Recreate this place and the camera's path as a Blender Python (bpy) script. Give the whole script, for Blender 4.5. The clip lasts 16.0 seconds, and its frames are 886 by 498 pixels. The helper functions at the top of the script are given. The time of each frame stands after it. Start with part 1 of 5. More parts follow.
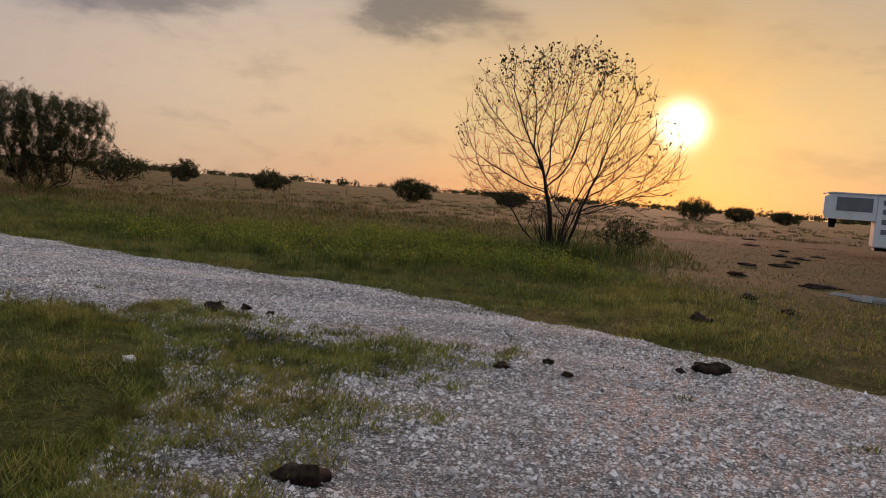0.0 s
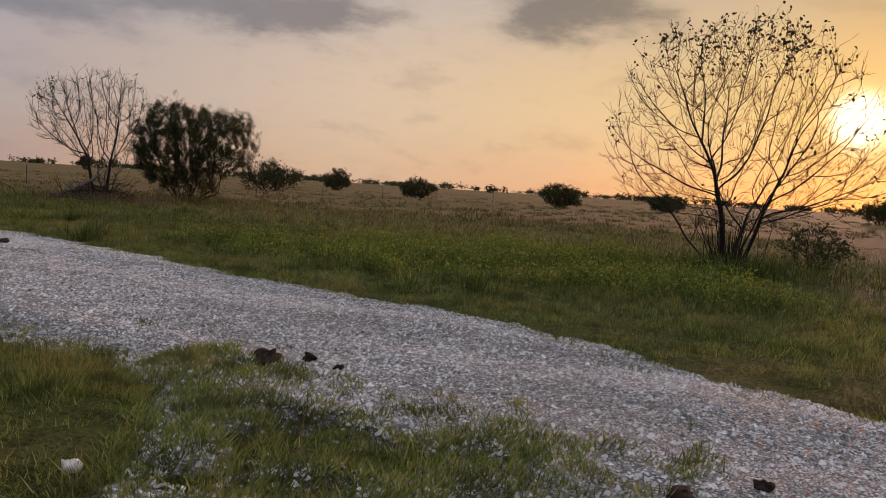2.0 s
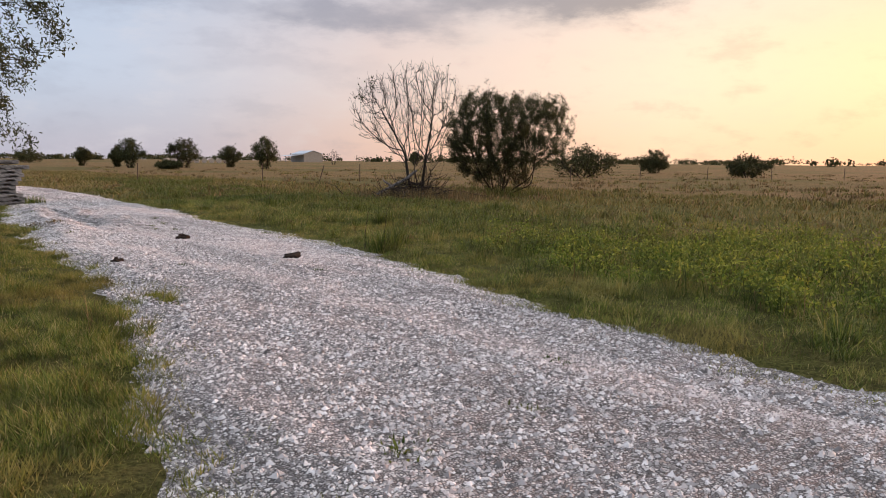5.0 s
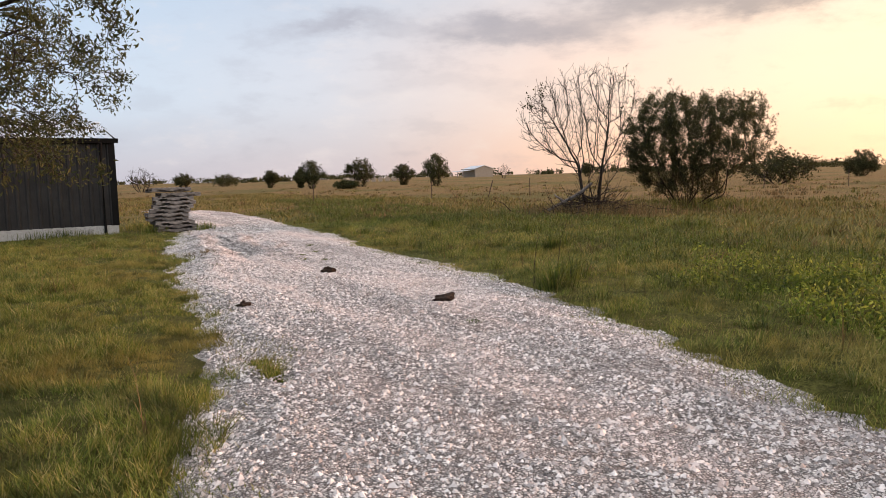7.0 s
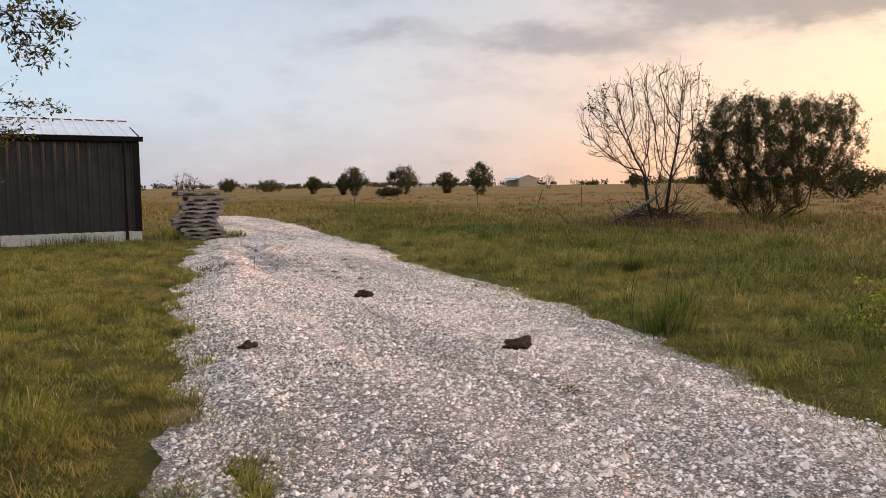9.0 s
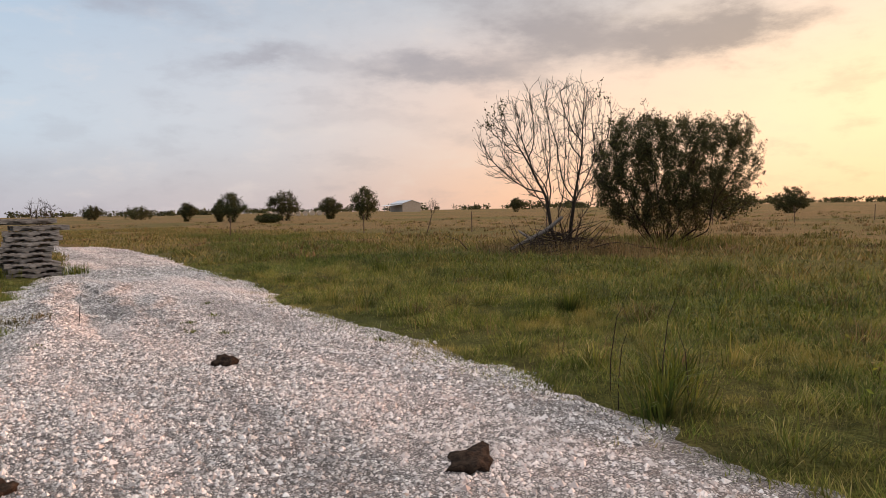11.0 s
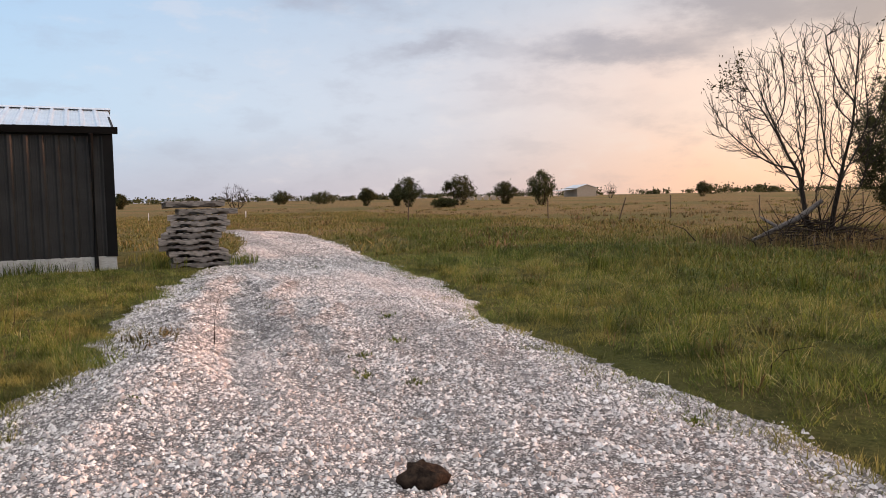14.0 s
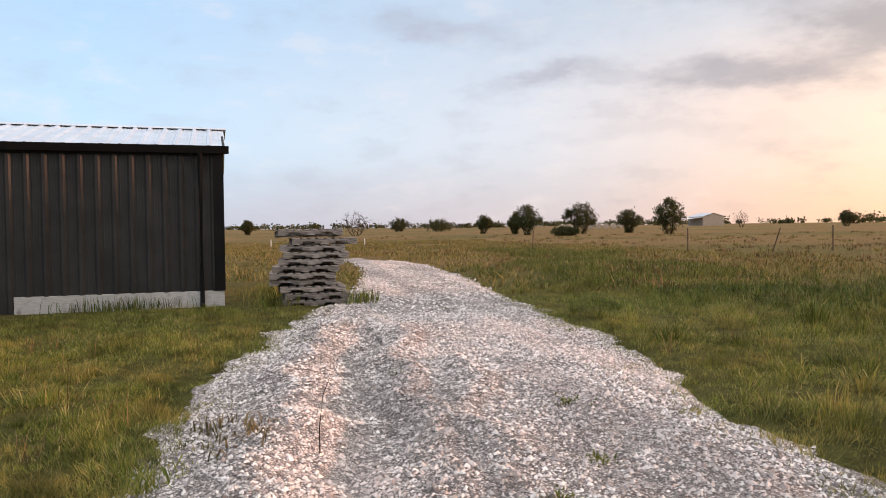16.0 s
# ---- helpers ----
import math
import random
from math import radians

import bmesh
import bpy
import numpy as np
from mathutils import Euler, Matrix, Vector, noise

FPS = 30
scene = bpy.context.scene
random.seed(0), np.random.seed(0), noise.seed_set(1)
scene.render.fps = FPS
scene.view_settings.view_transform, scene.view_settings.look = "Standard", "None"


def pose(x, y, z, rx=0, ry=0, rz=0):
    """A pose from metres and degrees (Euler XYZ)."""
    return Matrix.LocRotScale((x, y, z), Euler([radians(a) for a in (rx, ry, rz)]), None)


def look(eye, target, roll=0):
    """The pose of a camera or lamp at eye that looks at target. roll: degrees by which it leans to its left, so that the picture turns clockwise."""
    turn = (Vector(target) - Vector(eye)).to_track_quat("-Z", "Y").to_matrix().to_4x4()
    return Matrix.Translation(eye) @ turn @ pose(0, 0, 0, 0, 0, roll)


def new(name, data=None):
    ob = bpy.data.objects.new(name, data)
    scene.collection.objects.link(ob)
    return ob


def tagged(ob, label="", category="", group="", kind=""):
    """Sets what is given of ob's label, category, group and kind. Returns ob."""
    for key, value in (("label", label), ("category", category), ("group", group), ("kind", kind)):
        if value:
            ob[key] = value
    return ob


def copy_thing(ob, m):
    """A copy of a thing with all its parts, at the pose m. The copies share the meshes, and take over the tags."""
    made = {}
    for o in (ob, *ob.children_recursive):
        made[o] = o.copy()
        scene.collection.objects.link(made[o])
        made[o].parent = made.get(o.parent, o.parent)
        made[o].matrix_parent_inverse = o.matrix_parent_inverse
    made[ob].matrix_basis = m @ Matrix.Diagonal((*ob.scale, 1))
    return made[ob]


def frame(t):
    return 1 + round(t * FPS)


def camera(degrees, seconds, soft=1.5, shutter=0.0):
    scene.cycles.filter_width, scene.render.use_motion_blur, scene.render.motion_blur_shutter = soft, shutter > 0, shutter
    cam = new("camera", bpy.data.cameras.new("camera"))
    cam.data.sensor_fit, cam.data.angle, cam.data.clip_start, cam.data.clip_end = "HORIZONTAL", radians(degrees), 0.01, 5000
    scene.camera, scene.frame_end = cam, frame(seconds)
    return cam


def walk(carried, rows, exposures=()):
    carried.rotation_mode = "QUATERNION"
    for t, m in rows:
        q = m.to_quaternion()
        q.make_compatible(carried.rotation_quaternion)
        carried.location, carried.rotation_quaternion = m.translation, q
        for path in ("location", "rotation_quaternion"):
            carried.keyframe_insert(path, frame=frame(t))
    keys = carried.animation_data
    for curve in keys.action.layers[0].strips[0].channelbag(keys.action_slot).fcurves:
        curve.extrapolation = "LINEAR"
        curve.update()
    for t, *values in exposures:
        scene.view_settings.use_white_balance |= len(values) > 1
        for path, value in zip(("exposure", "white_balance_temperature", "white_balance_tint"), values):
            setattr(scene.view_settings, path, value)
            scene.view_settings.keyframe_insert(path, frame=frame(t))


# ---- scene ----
cam = camera(62.2, 16.0, soft=0.9)
PATH = [
    (0, (-0.213, 0.619, 1.366), (-0.588, 2.578, 1.218), 4.4),
    (0.5, (-0.204, 1.207, 1.381), (-0.666, 3.147, 1.237), 4.0),
    (1, (-0.27, 1.788, 1.358), (-0.839, 3.701, 1.219), 4.1),
    (1.5, (-0.384, 2.364, 1.377), (-1.048, 4.245, 1.238), 3.8),
    (2, (-0.603, 2.963, 1.369), (-1.365, 4.805, 1.21), 3.6),
    (2.5, (-0.827, 3.509, 1.37), (-1.776, 5.259, 1.178), 3.6),
    (3, (-1.21, 3.982, 1.368), (-2.46, 5.532, 1.191), 2.5),
    (3.5, (-1.631, 4.384, 1.37), (-3.065, 5.766, 1.195), 0.5),
    (3.7, (-1.81, 4.556, 1.38), (-3.259, 5.921, 1.198), 0.4),
    (5.8, (-3.46, 6.336, 1.435), (-4.906, 7.689, 1.157), 0.5),
    (6, (-3.634, 6.472, 1.432), (-5.133, 7.767, 1.156), 0.3),
    (6.5, (-4.11, 6.841, 1.46), (-5.736, 7.977, 1.204), -0.5),
    (7, (-4.646, 7.147, 1.49), (-6.369, 8.144, 1.298), -1.5),
    (7.5, (-5.192, 7.403, 1.465), (-6.941, 8.356, 1.282), -1.1),
    (8, (-5.771, 7.69, 1.449), (-7.53, 8.624, 1.26), -0.4),
    (8.2, (-5.964, 7.777, 1.443), (-7.728, 8.7, 1.25), -0.2),
    (10.3, (-8.391, 8.711, 1.423), (-10.175, 9.609, 1.321), -2.0),
    (10.5, (-8.608, 8.848, 1.416), (-10.335, 9.851, 1.317), -2.0),
    (11, (-9.169, 9.154, 1.402), (-10.786, 10.326, 1.3), -1.1),
    (11.5, (-9.712, 9.427, 1.379), (-11.294, 10.643, 1.256), -1.5),
    (12, (-10.209, 9.668, 1.379), (-11.847, 10.815, 1.353), -0.5),
    (12.5, (-10.814, 9.898, 1.38), (-12.332, 11.199, 1.328), 0.1),
    (13, (-11.463, 10.06, 1.371), (-13.085, 11.223, 1.248), 0.3),
    (13.5, (-12.088, 10.128, 1.363), (-13.841, 11.079, 1.217), -0.8),
    (14, (-12.702, 10.278, 1.345), (-14.544, 11.046, 1.211), -1.1),
    (14.2, (-12.941, 10.285, 1.346), (-14.814, 10.975, 1.219), -1.3),
    (14.5, (-13.326, 10.301, 1.358), (-15.242, 10.863, 1.236), -1.1),
    (15, (-13.955, 10.366, 1.366), (-15.924, 10.707, 1.287), -0.9),
    (15.5, (-14.642, 10.446, 1.377), (-16.602, 10.838, 1.319), -1.0),
    (16, (-15.259, 10.589, 1.39), (-17.201, 11.065, 1.336), -0.7),
]
EXPOSURES = [(0.0, -1.0, 6300, 10), (1.5, -0.95, 6250, 10), (2.5, -0.8, 6100, 10), (3.5, -0.3, 6150, 10), (6.0, -0.06, 6350, 10), (7.0, 0.1, 6750, 10), (10.5, -0.08, 7000, 10), (12.5, -0.15, 6800, 10), (13.2, -0.15, 6750, 10), (14.5, 0.13, 6650, 10), (16.0, 0.2, 6800, 10)]
walk(cam, [(t, look(eye, target, roll)) for t, eye, target, roll in PATH], EXPOSURES)

# ---- sun, sky and exposure ----
SUN_AZ, SUN_EL = 6.3, 6.4


def srgb(r, g, b):
    return tuple((c / 255 / 12.92 if c < 10.3 else ((c / 255 + 0.055) / 1.055) ** 2.4) for c in (r, g, b)) + (1.0,)


class Nodes:
    """A small builder for node trees."""

    def __init__(self, tree):
        self.tree = tree
        tree.nodes.clear()

    def add(self, kind, inputs=(), **settings):
        n = self.tree.nodes.new(kind)
        for k, v in settings.items():
            setattr(n, k, v)
        for key, v in dict(inputs).items():
            if isinstance(v, bpy.types.NodeSocket):
                self.tree.links.new(v, n.inputs[key])
            else:
                n.inputs[key].default_value = v
        return n

    def math(self, op, a, b=0.0, c=0.0, clamp=False):
        return self.add("ShaderNodeMath", {0: a, 1: b, 2: c}, operation=op, use_clamp=clamp).outputs[0]

    def mix(self, f, a, b, kind="MIX"):
        n = self.add("ShaderNodeMix", {0: f, 6: a, 7: b}, data_type="RGBA", blend_type=kind, clamp_factor=True)
        return n.outputs[2]

    def ramp(self, f, stops, ease="LINEAR"):
        n = self.add("ShaderNodeValToRGB", {0: f})
        n.color_ramp.interpolation = ease
        el = n.color_ramp.elements
        while len(el) < len(stops):
            el.new(0.5)
        for e, (p, c) in zip(el, stops):
            e.position = p
        for e, (p, c) in zip(el, stops):
            e.color = c if len(c) == 4 else (*c, 1)
        return n.outputs[0]

    def span(self, v, a, b, lo=0.0, hi=1.0):
        return self.add("ShaderNodeMapRange", {0: v, 1: a, 2: b, 3: lo, 4: hi}, interpolation_type="SMOOTHSTEP").outputs[0]

    def noise(self, vec, scale, detail=4.0, rough=0.55, out=0):
        return self.add("ShaderNodeTexNoise", {"Vector": vec, "Scale": scale, "Detail": detail, "Roughness": rough}).outputs[out]


def make_world():
    world = bpy.data.worlds.new("evening_sky")
    scene.world = world
    world.use_nodes = True
    n = Nodes(world.node_tree)
    way = n.add("ShaderNodeTexCoord").outputs["Generated"]
    xyz = n.add("ShaderNodeSeparateXYZ", {0: way})
    deg = 180 / math.pi
    az = n.math("MULTIPLY", n.math("ARCTAN2", xyz.outputs[0], xyz.outputs[1]), deg)
    el = n.math("MULTIPLY", n.math("ARCSINE", xyz.outputs[2]), deg)
    off = n.math("ABSOLUTE", n.math("SUBTRACT", az, SUN_AZ))
    off = n.math("MINIMUM", off, n.math("SUBTRACT", 360.0, off))
    f = n.math("DIVIDE", off, 180.0)
    low = n.ramp(f, [(0.0, srgb(236, 150, 92)), (0.1, srgb(242, 180, 144)), (0.2, srgb(244, 204, 172)), (0.3, srgb(244, 198, 172)),
                     (0.4, srgb(208, 198, 206)), (0.6, srgb(186, 198, 222)), (1.0, srgb(190, 188, 205))])
    mid = n.ramp(f, [(0.0, srgb(250, 190, 98)), (0.1, srgb(252, 210, 156)), (0.2, srgb(253, 218, 186)), (0.32, srgb(238, 212, 202)),
                     (0.42, srgb(216, 220, 234)), (0.6, srgb(190, 222, 252)), (1.0, srgb(205, 208, 228))])
    top = n.ramp(f, [(0.0, srgb(206, 176, 138)), (0.15, srgb(222, 204, 192)), (0.32, srgb(202, 208, 220)), (0.6, srgb(176, 212, 250)), (1.0, srgb(200, 204, 226))])
    sky = n.mix(n.span(el, 0.0, 7.0), low, mid)
    sky = n.mix(n.span(el, 7.0, 18.0), sky, top)
    # unseen sky above the view, brightened smoothly to add light on the ground
    sky = n.mix(n.span(el, 17.0, 60.0), sky, (1.78, 1.71, 1.75, 1))
    sky = n.mix(1.0, sky, n.mix(n.span(off, 20.0, 75.0), (1.5, 1.47, 1.42, 1), (1, 1, 1, 1)), "MULTIPLY")
    # clouds: soft drifts at their bearings, frayed by noise
    flat = n.add("ShaderNodeCombineXYZ", {0: n.math("MULTIPLY", az, 0.1), 1: n.math("MULTIPLY", el, 0.24)}).outputs[0]
    fray = n.add("ShaderNodeSeparateColor", {0: n.noise(flat, 1.1, 6, 0.6, 1)})
    az2 = n.math("MULTIPLY_ADD", n.math("SUBTRACT", fray.outputs[0], 0.5), 20.0, az)
    el2 = n.math("MULTIPLY_ADD", n.math("SUBTRACT", fray.outputs[1], 0.5), 8.0, el)
    total = 0.0
    for a, b, w, h, amp in ((-13.0, 14.4, 6.0, 2.3, 1.5), (-33.0, 12.2, 5.0, 1.8, 0.55), (-38.5, 13.4, 7.5, 2.1, 1.0), (-31.0, 11.8, 4.5, 1.5, 0.5),
                            (-55.0, 10.9, 7.0, 1.5, 1.05), (-47.0, 13.6, 5.0, 2.4, 0.75), (-68.0, 11.5, 5.5, 1.2, 0.8), (-77.0, 15.0, 7.0, 1.7, 0.7),
                            (-58.0, 6.6, 17.0, 1.4, 0.42), (-85.0, 3.5, 20.0, 1.7, 0.4), (16.5, 4.2, 7.0, 1.1, 0.6), (5.0, 13.8, 3.0, 1.2, 0.35),
                            (17.0, 13.0, 9.0, 3.0, 0.3), (-52.0, 17.0, 16.0, 2.6, 0.6), (-22.0, 19.0, 14.0, 2.5, 0.6)):
        u = n.math("DIVIDE", n.math("SUBTRACT", az2, a), w)
        v = n.math("DIVIDE", n.math("SUBTRACT", el2, b), h)
        r2 = n.math("MULTIPLY_ADD", u, u, n.math("MULTIPLY", v, v))
        total = n.math("MULTIPLY_ADD", n.math("EXPONENT", n.math("MULTIPLY", r2, -1.0)), amp, total)
    veil = n.noise(flat, 2.6, 7, 0.62)
    over = n.math("MULTIPLY", n.span(el, 18.0, 30.0), n.span(veil, 0.45, 0.7))
    grain = n.math("MULTIPLY_ADD", n.math("SUBTRACT", veil, 0.5), 0.9, 1.0)
    cover = n.math("ADD", n.math("MULTIPLY", n.span(n.math("MULTIPLY", total, grain), 0.08, 1.25), 0.78), n.math("MULTIPLY", over, 0.5))
    grey = n.ramp(f, [(0.0, srgb(190, 150, 120)), (0.1, srgb(128, 115, 108)), (0.22, srgb(158, 144, 142)), (0.35, srgb(164, 160, 172)), (0.6, srgb(176, 182, 206)), (1.0, srgb(170, 172, 192))])
    mottle = n.noise(flat, 1.7, 6, 0.6)
    sky = n.mix(n.span(mottle, 0.5, 0.7, 0, 0.22), sky, grey)
    sky = n.mix(n.span(mottle, 0.48, 0.3, 0, 0.25), sky, n.mix(n.span(f, 0.0, 0.5), srgb(255, 226, 180), srgb(240, 232, 236)))
    sky = n.mix(cover, sky, grey)
    # the glow of the low sun in the haze
    s = (math.sin(radians(SUN_AZ)) * math.cos(radians(SUN_EL)), math.cos(radians(SUN_AZ)) * math.cos(radians(SUN_EL)), math.sin(radians(SUN_EL)))
    dot = n.add("ShaderNodeVectorMath", {0: way, 1: s}, operation="DOT_PRODUCT").outputs["Value"]
    ang = n.math("MULTIPLY", n.math("ARCCOSINE", n.math("MINIMUM", dot, 1.0)), deg)
    core = n.math("EXPONENT", n.math("MULTIPLY", n.math("POWER", n.math("DIVIDE", ang, 1.5), 2.6), -1.0))
    halo = n.math("EXPONENT", n.math("MULTIPLY", ang, -0.24))
    sky = n.mix(1.0, sky, n.mix(halo, (0, 0, 0, 1), (0.34, 0.13, 0.01, 1)), "ADD")
    sky = n.mix(1.0, sky, n.mix(core, (0, 0, 0, 1), (6.0, 5.2, 3.6, 1)), "ADD")
    clear = n.add("ShaderNodeTexSky", sky_type="NISHITA", sun_disc=False, sun_elevation=radians(SUN_EL), sun_rotation=radians(SUN_AZ))
    a = n.add("ShaderNodeBackground", {0: clear.outputs[0], 1: 0.02})
    b = n.add("ShaderNodeBackground", {0: sky, 1: 0.93})
    both = n.add("ShaderNodeAddShader", {0: a.outputs[0], 1: b.outputs[0]})
    n.add("ShaderNodeOutputWorld", {0: both.outputs[0]})


make_world()
sun = new("sun", bpy.data.lights.new("sun", "SUN"))
sun.data.energy, sun.data.angle, sun.data.color = 5.2, radians(2.0), (1.0, 0.5, 0.34)
sun.rotation_euler = (radians(90 - SUN_EL), 0, radians(180 - SUN_AZ))


# ---- materials ----
def material(name):
    m = bpy.data.materials.new(name)
    m.use_nodes = True
    n = Nodes(m.node_tree)
    return m, n


def finish(n, color, rough=0.8, bump=None, strength=0.4, distance=0.02, metal=0.0, spec=0.3, through_light=0.0):
    ins = {"Base Color": color, "Roughness": rough, "Metallic": metal, "Specular IOR Level": spec}
    if bump is not None:
        ins["Normal"] = n.add("ShaderNodeBump", {"Height": bump, "Strength": strength, "Distance": distance}).outputs[0]
    out = n.add("ShaderNodeBsdfPrincipled", ins).outputs[0]
    if through_light:
        t = n.add("ShaderNodeBsdfTranslucent", {0: color})
        out = n.add("ShaderNodeMixShader", {0: through_light, 1: out, 2: t.outputs[0]}).outputs[0]
    n.add("ShaderNodeOutputMaterial", {0: out})


def place(n):
    return n.add("ShaderNodeTexCoord").outputs["Object"]


def ground_material():
    m, n = material("pasture_soil_and_thatch")
    p = place(n)
    big, mid, fine = n.noise(p, 0.09, 3), n.noise(p, 0.7, 5, 0.6), n.noise(p, 26.0, 7, 0.75)
    xyz = n.add("ShaderNodeSeparateXYZ", {0: p})
    green = n.mix(n.span(fine, 0.3, 0.7), (0.035, 0.04, 0.013, 1), (0.165, 0.165, 0.045, 1))
    straw = n.mix(n.span(fine, 0.3, 0.7), (0.085, 0.056, 0.028, 1), (0.27, 0.175, 0.085, 1))
    dirt = n.mix(n.span(fine, 0.3, 0.7), (0.026, 0.021, 0.013, 1), (0.072, 0.056, 0.032, 1))
    reach = n.add("ShaderNodeVectorMath", {0: p, 1: (-10.0, 8.0, 0.0)}, operation="DISTANCE").outputs["Value"]
    dry = n.math("ADD", n.span(n.math("MULTIPLY_ADD", mid, 12.0, reach), 24.0, 48.0, 0.0, 0.75), n.math("MULTIPLY", n.span(mid, 0.42, 0.68), 0.4))
    c = n.mix(dry, green, straw)
    c = n.mix(n.span(n.noise(p, 0.045, 5), 0.48, 0.62, 0, 0.6), c, (0.085, 0.09, 0.03, 1))
    graze = n.span(n.math("MULTIPLY_ADD", big, 6.0, xyz.outputs[0]), 1.5, 7.5, 0, 0.5)
    c = n.mix(n.math("MULTIPLY", graze, n.span(reach, 90.0, 60.0)), c, dirt)
    clump = n.noise(p, 3.4, 5, 0.65)
    c = n.mix(n.span(clump, 0.52, 0.38, 0, 0.4), c, (0.016, 0.017, 0.008, 1))
    c = n.mix(n.span(clump, 0.55, 0.7, 0, 0.4), c, (0.15, 0.13, 0.045, 1))
    finish(n, c, 0.95, n.math("ADD", fine, n.math("ADD", mid, clump)), 0.9, 0.09, spec=0.05)
    return m


def gravel_material():
    m, n = material("crushed_limestone_gravel")
    p = place(n)
    warp = n.add("ShaderNodeVectorMath", {0: n.noise(p, 30.0, 2, 0.5, 1), 1: (0.02, 0.02, 0.02)}, operation="MULTIPLY").outputs[0]
    q = n.add("ShaderNodeVectorMath", {0: p, 1: warp}, operation="ADD").outputs[0]
    cell = n.add("ShaderNodeTexVoronoi", {"Vector": q, "Scale": 52.0, "Randomness": 1.0})
    edge = n.add("ShaderNodeTexVoronoi", {"Vector": q, "Scale": 52.0, "Randomness": 1.0}, feature="DISTANCE_TO_EDGE")
    small = n.add("ShaderNodeTexVoronoi", {"Vector": q, "Scale": 95.0})
    tint = n.add("ShaderNodeSeparateColor", {0: cell.outputs["Color"]})
    c = n.ramp(tint.outputs[0], [(0.0, (0.16, 0.15, 0.15)), (0.3, (0.38, 0.355, 0.345)), (0.65, (0.62, 0.585, 0.57)), (1.0, (0.84, 0.81, 0.79))])
    c = n.mix(n.span(tint.outputs[1], 0.8, 0.97, 0, 0.3), c, (0.45, 0.36, 0.31, 1))
    dust = n.noise(p, 0.8, 5, 0.6)
    c = n.mix(n.span(dust, 0.5, 0.75, 0, 0.5), c, (0.50, 0.455, 0.44, 1))
    c = n.mix(n.span(n.noise(p, 2.3, 5, 0.65), 0.6, 0.75, 0, 0.45), c, (0.17, 0.145, 0.12, 1))
    lane = n.add("ShaderNodeMapping", {"Vector": p, "Rotation": (0, 0, radians(9.0)), "Scale": (0.12, 1.15, 1.0)}).outputs[0]
    band = n.noise(lane, 1.0, 4, 0.55)
    c = n.mix(n.span(band, 0.5, 0.66, 0, 0.5), c, (0.7, 0.61, 0.575, 1))
    c = n.mix(n.span(band, 0.5, 0.36, 0, 0.25), c, (0.2, 0.185, 0.18, 1))
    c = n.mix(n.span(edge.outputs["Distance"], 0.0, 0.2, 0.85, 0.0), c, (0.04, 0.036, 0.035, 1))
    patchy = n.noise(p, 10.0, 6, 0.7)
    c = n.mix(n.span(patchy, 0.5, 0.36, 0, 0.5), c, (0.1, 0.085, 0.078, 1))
    c = n.mix(n.span(patchy, 0.56, 0.7, 0, 0.35), c, (0.8, 0.755, 0.735, 1))
    h = n.math("ADD", n.span(edge.outputs["Distance"], 0.0, 0.3), n.math("MULTIPLY", small.outputs["Distance"], -0.4))
    h = n.math("MULTIPLY_ADD", tint.outputs[2], 0.8, h)
    finish(n, c, 0.85, h, 0.9, 0.02, spec=0.25)
    return m


def stone_material():
    m, n = material("loose_limestone_chips")
    r = n.add("ShaderNodeNewGeometry").outputs["Random Per Island"]
    p = place(n)
    c = n.ramp(r, [(0.0, (0.09, 0.085, 0.085)), (0.22, (0.3, 0.288, 0.285)), (0.55, (0.62, 0.59, 0.575)), (0.92, (0.84, 0.82, 0.81)), (0.985, (0.46, 0.38, 0.33))])
    c = n.mix(n.span(n.noise(p, 40.0, 4), 0.45, 0.7, 0, 0.4), c, (0.26, 0.23, 0.21, 1))
    lane = n.add("ShaderNodeMapping", {"Vector": p, "Rotation": (0, 0, radians(9.0)), "Scale": (0.12, 1.15, 1.0)}).outputs[0]
    band = n.noise(lane, 1.0, 4, 0.55)
    c = n.mix(n.span(band, 0.5, 0.36, 0, 0.35), c, (0.17, 0.155, 0.15, 1))
    c = n.mix(n.span(band, 0.5, 0.64, 0, 0.4), c, (0.76, 0.63, 0.58, 1))
    c = n.mix(n.span(n.noise(p, 2.3, 5, 0.65), 0.58, 0.72, 0, 0.45), c, (0.15, 0.125, 0.105, 1))
    finish(n, c, 0.85, n.noise(p, 120.0, 3), 0.4, 0.004)
    return m


def blade_material(name, stops, light=0.35, patch=0.6):
    m, n = material(name)
    r = n.add("ShaderNodeNewGeometry").outputs["Random Per Island"]
    p = place(n)
    c = n.ramp(r, stops)
    c = n.mix(n.span(n.noise(p, 0.75, 4, 0.6), 0.48, 0.62, 0, patch), c, (0.29, 0.235, 0.07, 1))
    c = n.mix(n.span(n.noise(p, 2.2, 4), 0.5, 0.64, 0, 0.65), c, (0.04, 0.052, 0.015, 1))
    c = n.mix(n.span(n.noise(p, 5.5, 3), 0.5, 0.36, 0, 0.55), c, (0.03, 0.036, 0.012, 1))
    finish(n, c, 0.7, spec=0.2, through_light=light)
    return m


def bark_material(name, a, b):
    m, n = material(name)
    p = place(n)
    q = n.add("ShaderNodeMapping", {"Vector": p, "Scale": (9.0, 9.0, 2.0)}).outputs[0]
    k = n.noise(q, 3.0, 6, 0.7)
    finish(n, n.mix(n.span(k, 0.3, 0.7), a, b), 0.9, k, 0.6, 0.02, spec=0.15)
    return m


